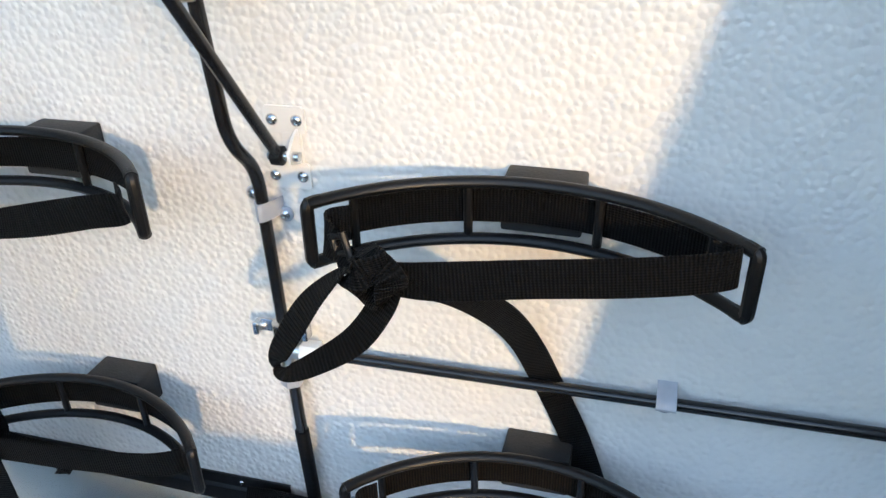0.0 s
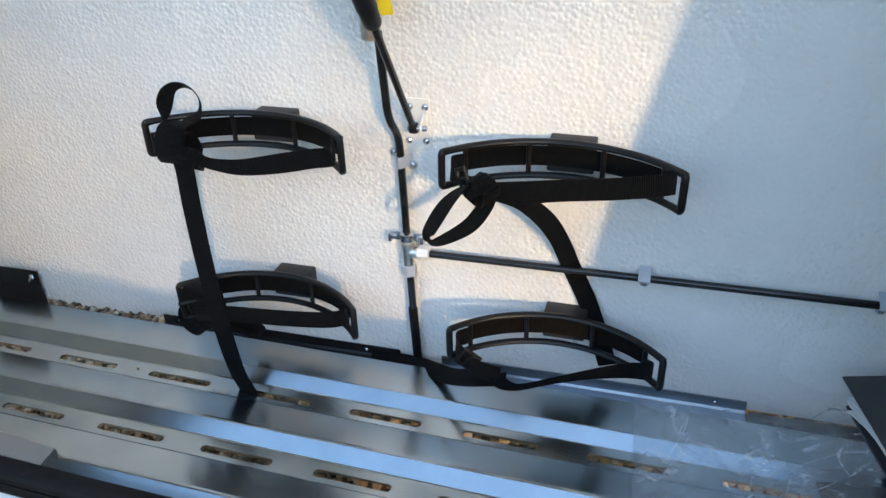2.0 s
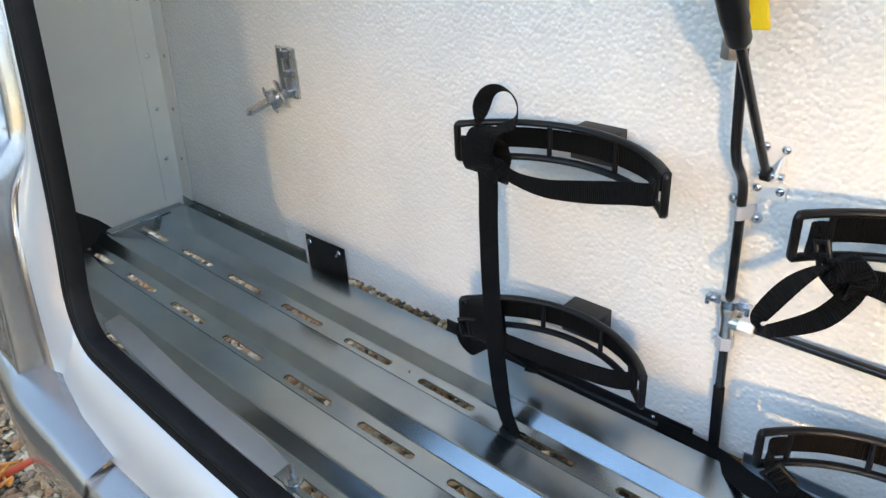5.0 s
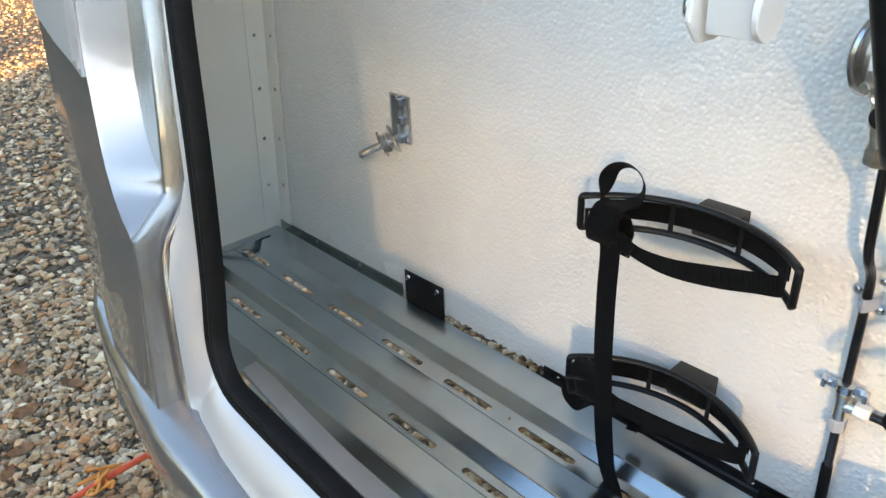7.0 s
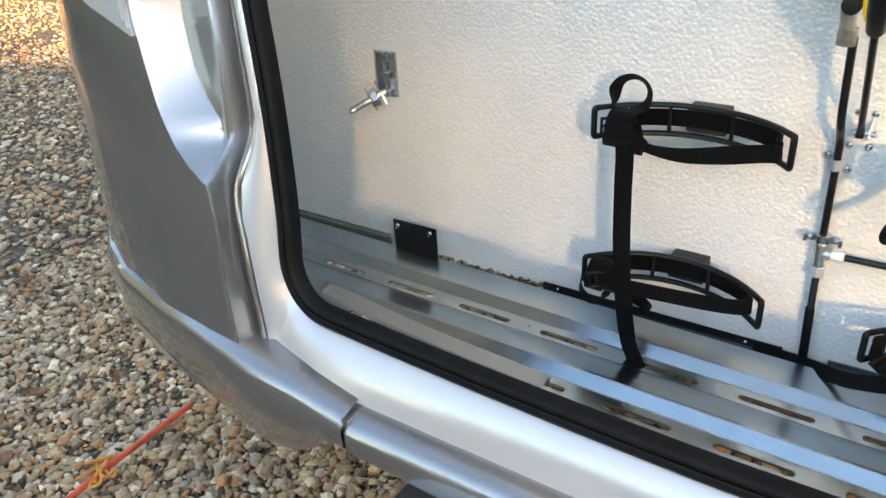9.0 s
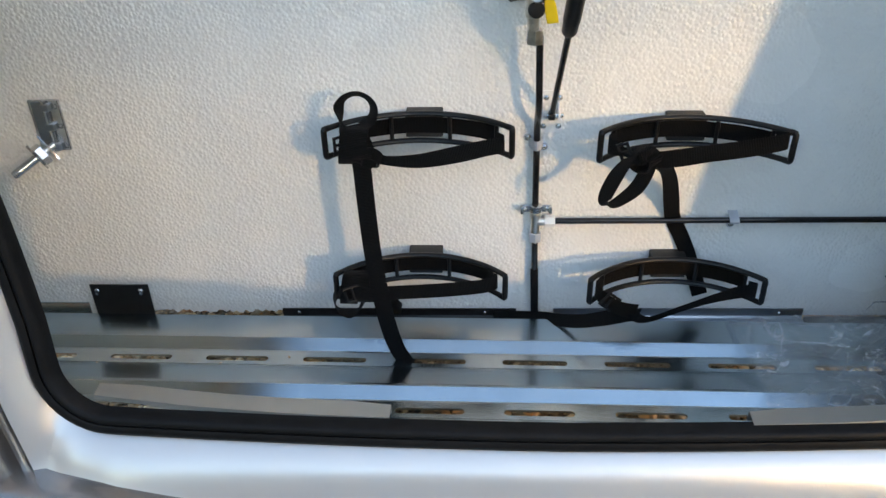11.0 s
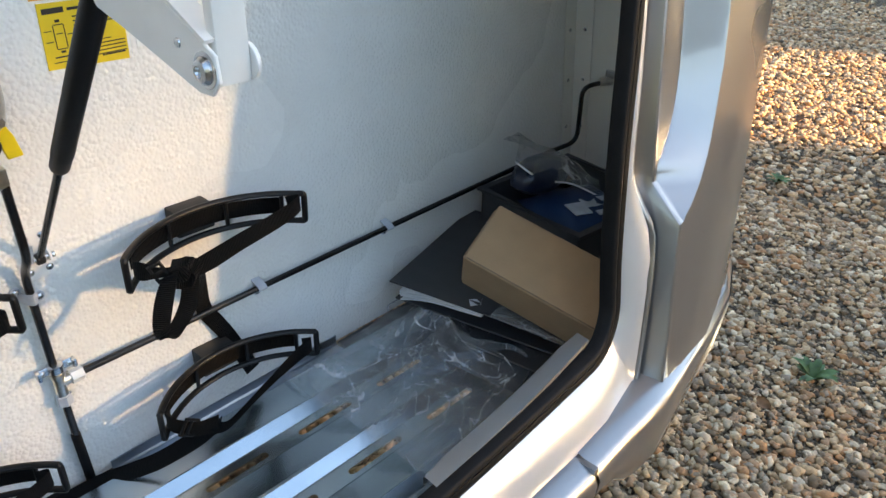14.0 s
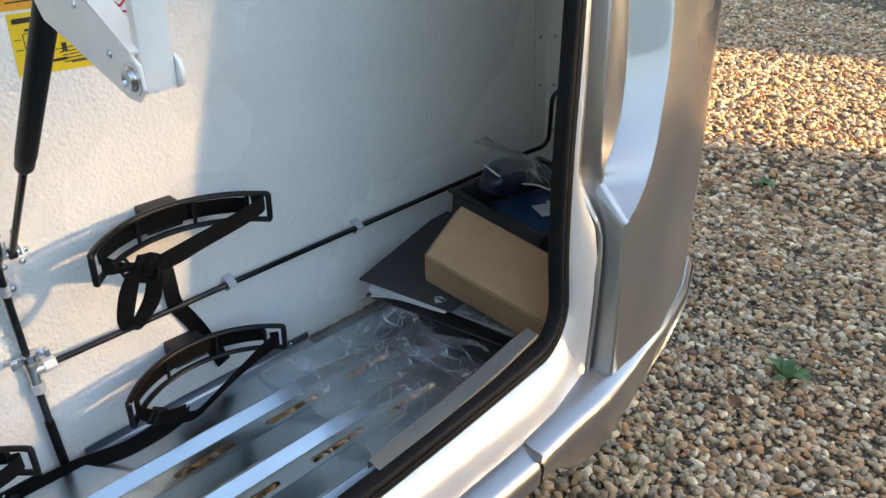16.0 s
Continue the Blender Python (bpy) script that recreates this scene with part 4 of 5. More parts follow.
part("tail", ribbon([(-0.262, -0.092, 0.388), (-0.263, -0.114, 0.383), (-0.264, -0.116, 0.36), (-0.262, -0.112, 0.33), (-0.260, -0.116, 0.28), (-0.256, -0.120, 0.20), (-0.249, -0.124, 0.13), (-0.240, -0.128, 0.07), (-0.228, -0.133, 0.025), (-0.213, -0.136, -0.004), (-0.205, -0.138, -0.03)], [(1, 0.1, 0)] * 8 + [(1, 0, 0.25), (1, 0, 0.45), (1, 0, 0.5)], width=0.0265), WEB, s1)
part("winding", wrap(-0.277, -0.119, -0.083, 0.336, 0.388, 0.030, 0.004), WEB, s1)
part("winding", wrap(-0.262, -0.122, -0.088, 0.344, 0.376, 0.026, -0.006), WEB, s1)
part("knot", ribbon([(-0.262, -0.112, 0.352), (-0.245, -0.118, 0.356), (-0.236, -0.112, 0.345), (-0.243, -0.100, 0.334), (-0.256, -0.104, 0.338), (-0.258, -0.116, 0.345), (-0.244, -0.118, 0.338)], [(0.3, 0.2, 1)] * 7, width=0.016, thick=0.004), WEB, s1)
side_release(s1, (-0.293, -0.106, cz), 50, 0, 0.55)

# upper strap over the branch pipe: bow hanging from the knot
s2 = thing("retaining_strap", "black webbing strap tied in a bow, tail behind the gas pipe", "strap", "retaining straps")
cx, cz, _ = SPOTS[1]
strap_band(s2, cx, cz, tilt=0.023)
part("front_tape", ribbon([(0.322, -0.093, 0.361), (0.335, -0.104, 0.364), (0.316, -0.115, 0.364), (0.275, -0.120, 0.359), (0.22, -0.125, 0.354), (0.178, -0.130, 0.350), (0.149, -0.134, 0.350), (0.132, -0.134, 0.353)], [(0, 0, 1)] * 5 + [(0.1, 0.1, 1), (0.2, 0.2, 1), (0.3, 0.2, 0.9)], widths=[0.025, 0.025, 0.0255, 0.026, 0.026, 0.026, 0.022, 0.016]), WEB, s2)
part("left_tape", ribbon([(0.100, -0.088, 0.360), (0.089, -0.100, 0.361), (0.094, -0.112, 0.359), (0.105, -0.121, 0.357), (0.120, -0.130, 0.356), (0.132, -0.134, 0.354)], [(0, 0, 1), (0, 0, 1), (0.2, 0.3, 1), (0.5, 0.5, 0.8), (0.5, 0.6, 0.6), (0.4, 0.5, 0.8)], widths=[0.025, 0.025, 0.022, 0.014, 0.012, 0.013]), WEB, s2)
side_release(s2, (0.108, -0.123, 0.357), -35, -25, 0.5)
part("bow", ribbon([(0.128, -0.132, 0.356), (0.114, -0.138, 0.354), (0.097, -0.150, 0.339), (0.083, -0.160, 0.317), (0.078, -0.168, 0.304), (0.086, -0.171, 0.299), (0.100, -0.163, 0.302), (0.123, -0.151, 0.315), (0.137, -0.139, 0.334), (0.143, -0.131, 0.350)], [(0.6, -0.4, 0.6), (0.75, -0.5, 0.5), (0.85, -0.5, 0.2), (0.85, -0.5, 0.0), (0.75, -0.65, -0.05), (0.6, -0.78, -0.05), (0.64, -0.7, -0.2), (0.68, -0.6, -0.28), (0.68, -0.55, -0.3), (0.6, -0.5, -0.3)], steps=8, widths=[0.018, 0.021, 0.022, 0.021, 0.019, 0.017, 0.018, 0.021, 0.021, 0.018]), WEB, s2)
part("tail", ribbon([(0.132, -0.136, 0.352), (0.15, -0.126, 0.343), (0.172, -0.098, 0.322), (0.192, -0.058, 0.282), (0.206, -0.026, 0.238), (0.219, -0.0035, 0.19), (0.234, -0.0045, 0.16), (0.248, -0.008, 0.13), (0.264, -0.014, 0.088), (0.277, -0.020, 0.052)], [(0.3, 0.4, 0.9), (0.4, 0.3, 0.85), (0.6, 0.25, 0.7), (0.8, 0.2, 0.5)] + [(0.92, 0, 0.36)] * 6, widths=[0.014, 0.017, 0.021, 0.025, 0.0255, 0.0255, 0.0255, 0.0255, 0.0255, 0.0255]), WEB, s2)
part("knot", ribbon([(0.122, -0.128, 0.362), (0.133, -0.142, 0.366), (0.146, -0.146, 0.356), (0.140, -0.140, 0.341), (0.127, -0.132, 0.340), (0.120, -0.138, 0.350), (0.130, -0.147, 0.360), (0.145, -0.143, 0.364)], [(0.9, 0, 0.5), (0.9, 0, 0.4), (0.8, 0.2, 0.5), (0.7, 0.3, 0.6), (0.8, 0.2, 0.5), (0.7, -0.2, 0.6), (0.5, -0.2, 0.8), (0.4, 0, 0.9)], width=0.020, thick=0.003), WEB, s2)

# lower strap under the hanging tail
s3 = thing("retaining_strap", "black webbing strap looped through its buckle, ends hanging low", "strap", "retaining straps")
cx, cz, _ = SPOTS[2]
strap_band(s3, cx, cz)
part("front_tape", ribbon([(-0.078, -0.092, 0.128), (-0.066, -0.102, 0.130), (-0.088, -0.110, 0.127), (-0.13, -0.114, 0.124), (-0.18, -0.117, 0.122), (-0.23, -0.117, 0.119), (-0.268, -0.114, 0.114), (-0.295, -0.108, 0.118)], [(0, 0, 1)] * 8, width=0.0255), WEB, s3)
part("winding", wrap(-0.298, -0.118, -0.086, 0.093, 0.147, 0.028, 0.005), WEB, s3)
part("winding", wrap(-0.276, -0.122, -0.084, 0.098, 0.146, 0.026, -0.004), WEB, s3)
part("loop", ribbon([(-0.290, -0.108, 0.130), (-0.314, -0.108, 0.118), (-0.327, -0.102, 0.095), (-0.324, -0.097, 0.072), (-0.306, -0.096, 0.064), (-0.288, -0.098, 0.074), (-0.280, -0.106, 0.098)], [(0.3, -0.8, 0.2)] * 2 + [(0.3, -0.9, 0)] * 3 + [(-0.2, -1, 0.1)] * 2, width=0.024), WEB, s3)
part("loose_end", ribbon([(-0.272, -0.094, 0.104), (-0.258, -0.086, 0.090), (-0.240, -0.075, 0.074), (-0.226, -0.066, 0.058), (-0.228, -0.060, 0.046), (-0.244, -0.062, 0.044)], [(0.4, 0.5, 0.8), (0.3, 0.6, 0.7), (0.2, 0.8, 0.5), (0, 1, 0.2), (0, 1, 0), (0, 1, 0)], width=0.020), WEB, s3)
side_release(s3, (-0.292, -0.123, 0.121), 20, 80, 0.8)

# lower strap with the faded end
s4 = thing("retaining_strap", "black webbing strap with a faded brown end below the pipe", "strap", "retaining straps")
cx, cz, _ = SPOTS[3]
strap_band(s4, cx, cz, material=WEB_BROWN)
part("left_tape", ribbon([(0.100, -0.088, 0.118), (0.089, -0.100, 0.118), (0.093, -0.112, 0.113), (0.104, -0.119, 0.106), (0.118, -0.123, 0.098), (0.134, -0.124, 0.092), (0.150, -0.124, 0.089)], [(0, 0, 1), (0, 0, 1), (0.2, 0, 1), (0.5, 0, 0.8), (0.35, 0, 0.95), (0.1, 0, 1), (0, 0, 1)], widths=[0.025, 0.025, 0.022, 0.020, 0.022, 0.026, 0.027]), WEB_BROWN, s4, "faded brown webbing")
side_release(s4, (0.108, -0.122, 0.106), 10, -50, 0.75)
part("front_tape", ribbon([(0.146, -0.123, 0.090), (0.152, -0.123, 0.078), (0.166, -0.121, 0.072), (0.182, -0.119, 0.074), (0.219, -0.118, 0.090), (0.262, -0.117, 0.107), (0.305, -0.113, 0.118), (0.334, -0.104, 0.115), (0.325, -0.094, 0.114)], [(0.2, 0, 1), (0.6, 0.5, 0.5), (0.1, 0.8, 0.6), (0, 0.9, 0.5), (0, 0.8, 0.6), (0, 0.7, 0.75), (0, 0.4, 0.9), (0, 0, 1), (0, 0, 1)], widths=[0.026, 0.018, 0.011, 0.009, 0.009, 0.012, 0.019, 0.025, 0.0255]), WEB, s4)
part("tail", ribbon([(0.148, -0.119, 0.082), (0.125, -0.116, 0.076), (0.10, -0.100, 0.058), (0.07, -0.076, 0.036), (0.04, -0.050, 0.020), (0.01, -0.032, 0.012), (-0.03, -0.025, 0.007), (-0.07, -0.022, 0.002)], [(0, 0.2, 1), (0.2, 0.3, 0.9), (0.3, 0.5, 0.7), (0.2, 0.8, 0.5), (0.1, 0.9, 0.3), (0.1, 0.9, 0.3), (0.1, 0.8, 0.5), (0, 0.6, 0.8)], width=0.025), WEB, s4)


# ---- gas pipes and fittings ----
v_pipe = tagged(mesh_object("gas_pipe", tube(rounded([(0.002, -0.013, -0.06), (0.0, -0.013, 0.03), (-0.004, -0.013, 0.200), (-0.0060, -0.014, 0.358), (-0.0065, -0.046, 0.392), (-0.0095, -0.052, 0.50)], 0.020, 7), 0.0052, 14), PIPE), "black coated upright gas pipe bent out to the valve", "gas pipe", "gas pipes")
sleeve = thing("pipe_sleeve", "black rubber sleeve at the foot of the gas pipe", "pipe sleeve", at=(0.0, -0.013, 0.0))
part("sleeve", tube([(0.002, 0, -0.02), (0.0005, 0, 0.025), (-0.002, 0, 0.098)], 0.0066, 14), RUBBER, sleeve)
h_pipe = tagged(mesh_object("gas_pipe", tube(rounded([(0.02, -0.014, 0.1905), (0.5, -0.013, 0.1905), (0.9, -0.013, 0.1895), (1.05, -0.045, 0.2125), (1.112, -0.06, 0.218), (1.108, -0.062, 0.342), (1.150, -0.09, 0.350)], 0.035, 7), 0.0050, 14), PIPE), "black coated branch gas pipe along the wall", "gas pipe", "gas pipes")


def pipe_clip(x, z, horizontal, screws):
    t = thing("pipe_clip", "grey nylon pipe clip screwed to the wall", "pipe clip", "pipe clips", (x, 0, z))
    pts = [(a, -0.004 - 0.0165 * math.sin(math.pi * i / 8)) for i, a in enumerate([-0.0085 + 0.017 * j / 8 for j in range(9)])]
    rows = []
    for q in (-0.0075, 0.0075):
        row = []
        for a, y in [(-0.010, -0.001)] + pts + [(0.010, -0.001)]:
            row.append((q, y, a) if horizontal else (a, y, q))
        rows.append(row)
    b = loft(rows)
    g = bmesh.ops.extrude_face_region(b, geom=b.faces[:])
    c = Vector((0, -0.008, 0))
    for v in [e for e in g["geom"] if isinstance(e, bmesh.types.BMVert)]:
        v.co += ((v.co - c) * Vector((0 if horizontal else 1, 1, 1 if horizontal else 0))).normalized() * 0.0016
    part("saddle", b, CLIP, t)
    for sx, sz in screws:
        foot = part("foot", lathe((sx, -0.0005, sz), (0, -1, 0), [(0, 0.0066), (0.002, 0.0066), (0.003, 0.0055)], 14), CLIP, t)
        part("screw", screw_head((sx, -0.003, sz), (0, -1, 0), 0.0046), STEEL, foot)


pipe_clip(-0.0058, 0.3235, False, ((-0.013, 0.008), (0.0125, -0.008)))
pipe_clip(0.313, 0.1905, True, ((0.0, -0.0125),))
pipe_clip(0.589, 0.1905, True, ((0.0, -0.0125),))

tee = thing("tee_fitting", "nickel-plated compression tee joining the two gas pipes", "pipe fitting", at=(-0.003, -0.014, 0.19))
part("body", tube([(0, 0, -0.022), (0, 0, 0.022)], 0.0078, 14), NUT, tee)
part("branch", tube([(0, 0, 0), (0.018, 0, 0.0)], 0.0075, 14), NUT, tee)
part("nut", prism((0.014, 0, 0.0005), (1, 0, 0), 0.017, 0.0105), WHITE_STEEL, tee, "pale plated hexagon nut")
part("nut", prism((0, 0, -0.036), (0, 0, 1), 0.016, 0.0105), CLIP, tee, "grey hexagon nut")
part("collar", lathe((0, 0, 0.008), (0, 0, 1), [(0, 0.009), (0.003, 0.0098), (0.008, 0.0098), (0.011, 0.0085)], 16), NUT, tee)
clamp = thing("pipe_clamp", "zinc-plated two-piece pipe clamp above the tee", "pipe clamp", at=(-0.003, -0.014, 0.214))
part("ring", lathe((0, 0, -0.006), (0, 0, 1), [(0, 0.009), (0.001, 0.0105), (0.011, 0.0105), (0.012, 0.009)], 18), STEEL, clamp)
for s in (-1, 1):
    part("ear", box(*sorted((s * 0.009, s * 0.025)), -0.0025, 0.0015, -0.006, 0.006, 0.001, 1), STEEL, clamp)
    part("screw", screw_head((s * 0.018, -0.0025, 0), (0, -1, 0), 0.004), STEEL, clamp)
    part("flange", box(*sorted((s * 0.020, s * 0.025)), -0.010, 0.0, -0.006, 0.006, 0.001, 1), STEEL, clamp)


# ---- regulator and shut-off valve ----
rg = thing("gas_regulator", "cast metal gas regulator with a yellow shut-off lever", "gas regulator", at=(-0.021, -0.05, 0.588))
part("bracket", plate([(-0.042, -0.040), (-0.028, -0.052), (0.0, -0.046), (0.034, 0.03), (0.044, 0.06), (0.03, 0.072), (0.004, 0.060), (-0.032, -0.015)], 0.046, 0.049), STEEL, rg, "zinc-plated wall bracket", 0)
for x, z in ((-0.032, -0.036), (0.034, 0.058), (-0.015, -0.042)):
    part("bracket_bolt", prism((x, 0.046, z), (0, -1, 0), 0.006, 0.006), STEEL, rg)
drum = Vector((1, -0.22, -0.05)).normalized()
start = Vector((-0.034, 0.016, 0.002))
part("housing", lathe(start, drum, [(0, 0.012), (0.003, 0.028), (0.008, 0.036), (0.015, 0.0385), (0.018, 0.0385), (0.020, 0.031), (0.050, 0.031), (0.052, 0.0385), (0.060, 0.0395), (0.066, 0.034), (0.070, 0.020)], 40), CAST, rg)
for q in (0.012, 0.053):
    part("rim", lathe(start + drum * q, drum, [(0, 0.0385), (0.001, 0.0415), (0.005, 0.0415), (0.006, 0.0385)], 40), STEEL, rg, "crimped steel rim")
part("cap", lathe(start + drum * 0.002, -drum, [(0, 0.020), (0.002, 0.019), (0.003, 0.010)], 24), mat("tan_cap", (0.42, 0.34, 0.22), 0.4, 0.2, 0.15, 40), rg, "tan round cap on the drum's end")
part("neck", tube([(0.0, 0.046, 0.0), (0.0, 0.0, 0.0)], 0.012, 14), CAST, rg)
part("front_block", box(-0.014, 0.022, -0.030, -0.004, -0.022, 0.020, 0.004), CAST, rg)
part("name_plate", box(-0.012, 0.020, -0.0312, -0.0298, -0.006, 0.008, 0.0005, 1), WHITE_STEEL, rg, "pale blank plate", 0)
part("test_port", lathe((0.010, -0.024, 0.020), (0.1, -1, 0.1), [(0, 0.011), (0.010, 0.011), (0.011, 0.0095), (0.006, 0.0085)], 18), CAST, rg)
part("port_plug", lathe((0.0106, -0.031, 0.0205), (0.1, -1, 0.1), [(0, 0.0088), (0.003, 0.0088), (0.0035, 0.006)], 18), HOLE, rg, "black plug")
part("vent", lathe((-0.005, -0.027, 0.014), (0, -1, 0), [(0, 0.004), (0.004, 0.004), (0.0045, 0.0025)], 12), NUT, rg)
for x in (-0.012, 0.017):
    part("cover_screw", prism((x, -0.020, -0.022), (0, -1, 0), 0.012, 0.0055), NUT, rg)
part("outlet_screw", lathe((0.004, -0.024, -0.027), (0, -1, 0), [(0, 0.010), (0.006, 0.010), (0.007, 0.0085), (0.005, 0.006)], 18), NUT, rg)
part("inlet", lathe((-0.006, -0.005, 0.028), (-0.03, -0.1, 1), [(0, 0.011), (0.012, 0.011), (0.013, 0.014), (0.028, 0.014), (0.030, 0.011), (0.05, 0.011)], 16), CAST, rg)
part("inlet_cap", lathe((-0.004, -0.016, 0.054), (-0.3, -1, 0.2), [(0, 0.0125), (0.006, 0.0125), (0.007, 0.011), (0.006, 0.009)], 20), CAST, rg, "round cast cap")
part("valve_body", lathe((0.001, -0.006, -0.025), (0.02, 0.02, -1), [(0, 0.011), (0.010, 0.0125), (0.035, 0.0115), (0.037, 0.009), (0.055, 0.009)], 16), NUT, rg)
part("valve_knob", lathe((0.004, -0.006, -0.050), (0.05, -1, 0.1), [(0, 0.0115), (0.012, 0.0115), (0.014, 0.0105), (0.0145, 0.004)], 22), BLACK, rg, "round black plug")
part("valve_stem", tube([(0.004, -0.004, -0.046), (0.022, -0.004, -0.043)], 0.0055, 12), STEEL, rg)
part("lever", plate([(0.014, -0.036), (0.026, -0.033), (0.031, -0.044), (0.036, -0.068), (0.020, -0.069), (0.016, -0.052)], -0.013, -0.008, 0.001), YELLOW, rg, "yellow plastic lever", 20)
part("union_nut", prism((0.0045, -0.003, -0.098), (0, 0, 1), 0.020, 0.0125), NUT, rg)


# ---- gas strut, its wall plate and the lid's hinge ----
wp = thing("strut_plate", "white steel strut bracket fixed with four screws", "bracket", at=(0.0165, 0, 0.3725))
for z0, z1 in ((0.012, 0.033), (-0.033, -0.012)):
    part("tab", plate(round_rect(-0.0165, 0.0165, z0, z1, 0.003), -0.0035, -0.001), WHITE_STEEL, wp, smooth=0)
part("web", plate([(-0.003, 0.013), (0.012, 0.013), (0.012, -0.013), (-0.003, -0.013)], -0.0036, -0.0008), WHITE_STEEL, wp, smooth=0)
b = bmesh.new()
rows = [[(0.0085, -0.003, 0.016), (0.0085, -0.012, 0.012), (0.0085, -0.022, 0.003), (0.0085, -0.022, -0.005), (0.0085, -0.012, -0.009), (0.0085, -0.003, -0.012)]]
rows.append([(x + 0.0025, y, z) for x, y, z in rows[0]])
loft(rows, b)
for r in rows:
    b.faces.new([b.verts.new(p) for p in r])
part("ear", b, WHITE_STEEL, wp, smooth=0)
for x, z in ((-0.0095, 0.0225), (0.0105, 0.0225), (-0.0125, -0.0225), (0.0105, -0.0225)):
    part("screw", screw_head((x, -0.0035, z), (0, -1, 0), 0.0046), STEEL, wp)
part("pin", tube([(-0.009, -0.016, -0.001), (0.016, -0.016, -0.001)], 0.0038, 12), STEEL, wp)

base, mid_p = Vector((0.0150, -0.016, 0.3715)), Vector((0.0205, -0.138, 0.527))
d = (mid_p - base).normalized()
gs = thing("gas_strut", "black gas strut from the wall bracket up to the lid", "gas strut", at=base)
part("eye", lathe((-0.005, 0, 0), (1, 0, 0), [(0, 0.006), (0.001, 0.0075), (0.009, 0.0075), (0.010, 0.006)], 16), BLACK, gs)
part("rod", tube([d * 0.004, mid_p - base + d * 0.01], 0.0044, 14), PIPE, gs)
e = mid_p - base
part("cylinder", lathe(e, d, [(0, 0.0055), (0.001, 0.0092), (0.004, 0.0102), (0.0245, 0.0104), (0.025, 0.0112), (0.27, 0.0112), (0.274, 0.009)], 22), BLACK, gs)

hg = thing("lid_hinge", "white steel lid hinge arm with a pivot bolt", "hinge", at=(0.012, -0.462, 0.702))
arm = [(0.152, 0.028), (0.142, 0.016), (0.10, 0.006), (0.012, -0.018), (-0.004, -0.017), (-0.014, -0.006), (-0.012, 0.012), (0.052, 0.043), (0.17, 0.086)]
b = bmesh.new()
rows = [[(x, y, z) for y, z in arm] for x in (0.0, 0.003)]
va, vb = [b.verts.new(p) for p in rows[0]], [b.verts.new(p) for p in rows[1]]
b.faces.new(va), b.faces.new(vb[::-1])
for i in range(len(va)):
    j = (i + 1) % len(va)
    b.faces.new((va[i], vb[i], vb[j], va[j]))
bmesh.ops.recalc_face_normals(b, faces=b.faces)
bmesh.ops.bevel(b, geom=b.edges[:], offset=0.0008, segments=1, affect="EDGES")
part("arm", b, WHITE_STEEL, hg, smooth=0)
part("arm_flange", sweep([(0.008, -0.004, 0.019), (0.008, 0.052, 0.0465), (0.008, 0.17, 0.0895)], [(0.009, -0.0013), (0.009, 0.0013), (-0.009, 0.0013), (-0.009, -0.0013)], hint=(0, 0, 1)), WHITE_STEEL, hg, smooth=0)
part("upright", box(0.006, 0.031, -0.006, 0.005, -0.012, 0.36, 0.002, 2), WHITE_STEEL, hg)
part("far_plate", lathe((0.031, 0, 0), (1, 0, 0), [(0, 0.0125), (0.0005, 0.013), (0.003, 0.013), (0.0035, 0.0125)], 24), WHITE_STEEL, hg)
part("pivot_bolt", lathe((-0.0005, 0, 0), (-1, 0, 0), [(0, 0.0095), (0.002, 0.0095), (0.0045, 0.0075), (0.0055, 0.004), (0.003, 0.003)], 20), STEEL, hg)
part("washer", lathe((0.0, 0, 0), (-1, 0, 0), [(0, 0.0125), (0.0008, 0.0125), (0.001, 0.012)], 24), STEEL, hg)
for y, z in ((0.03, 0.012), (0.075, 0.04), (0.13, 0.06)):
    part("rivet", lathe((-0.0002, y, z), (-1, 0, 0), [(0, 0.0035), (0.0012, 0.003), (0.0018, 0.001)], 10), STEEL, hg)


# ---- signs on the wall ----
def bar(t, x0, x1, z0, z1, material, y=-0.0022):
    part("print", plate([(x0, z0), (x1, z0), (x1, z1), (x0, z1)], y, y + 0.0006), material, t, smooth=0)


sg = thing("yellow_sign", "yellow warning label with black print on the wall", "label", at=(0.131, 0, 0.617))
part("sheet", plate([(-0.048, -0.034), (0.048, -0.038), (0.050, 0.036), (-0.046, 0.039)], -0.0016, -0.0002), STICKER, sg, smooth=0)
bar(sg, -0.042, -0.018, 0.027, 0.033, INK)
bar(sg, -0.014, 0.03, 0.028, 0.031, INK)
for i in range(3):
    bar(sg, -0.01, 0.038 - 0.008 * (i % 2), 0.020 - 0.005 * i, 0.0215 - 0.005 * i, INK)
for x0, x1, z0, z1 in ((-0.034, -0.033, -0.012, 0.014), (-0.022, -0.021, -0.012, 0.014), (-0.033, -0.022, 0.014, 0.015), (-0.033, -0.022, -0.013, -0.012), (-0.031, -0.024, 0.004, 0.005)):
    bar(sg, x0, x1, z0, z1, INK)
bar(sg, -0.038, -0.020, -0.022, -0.0205, INK), bar(sg, -0.01, 0.012, -0.024, -0.0205, INK), bar(sg, 0.016, 0.044, -0.029, -0.0275, INK)
bar(sg, 0.0, 0.03, -0.010, -0.009, INK), bar(sg, 0.008, 0.014, -0.013, -0.003, INK)
for i in range(4):
    bar(sg, 0.004 + 0.003 * (i % 2), 0.046, -0.0145 - 0.0042 * i, -0.0133 - 0.0042 * i, INK)
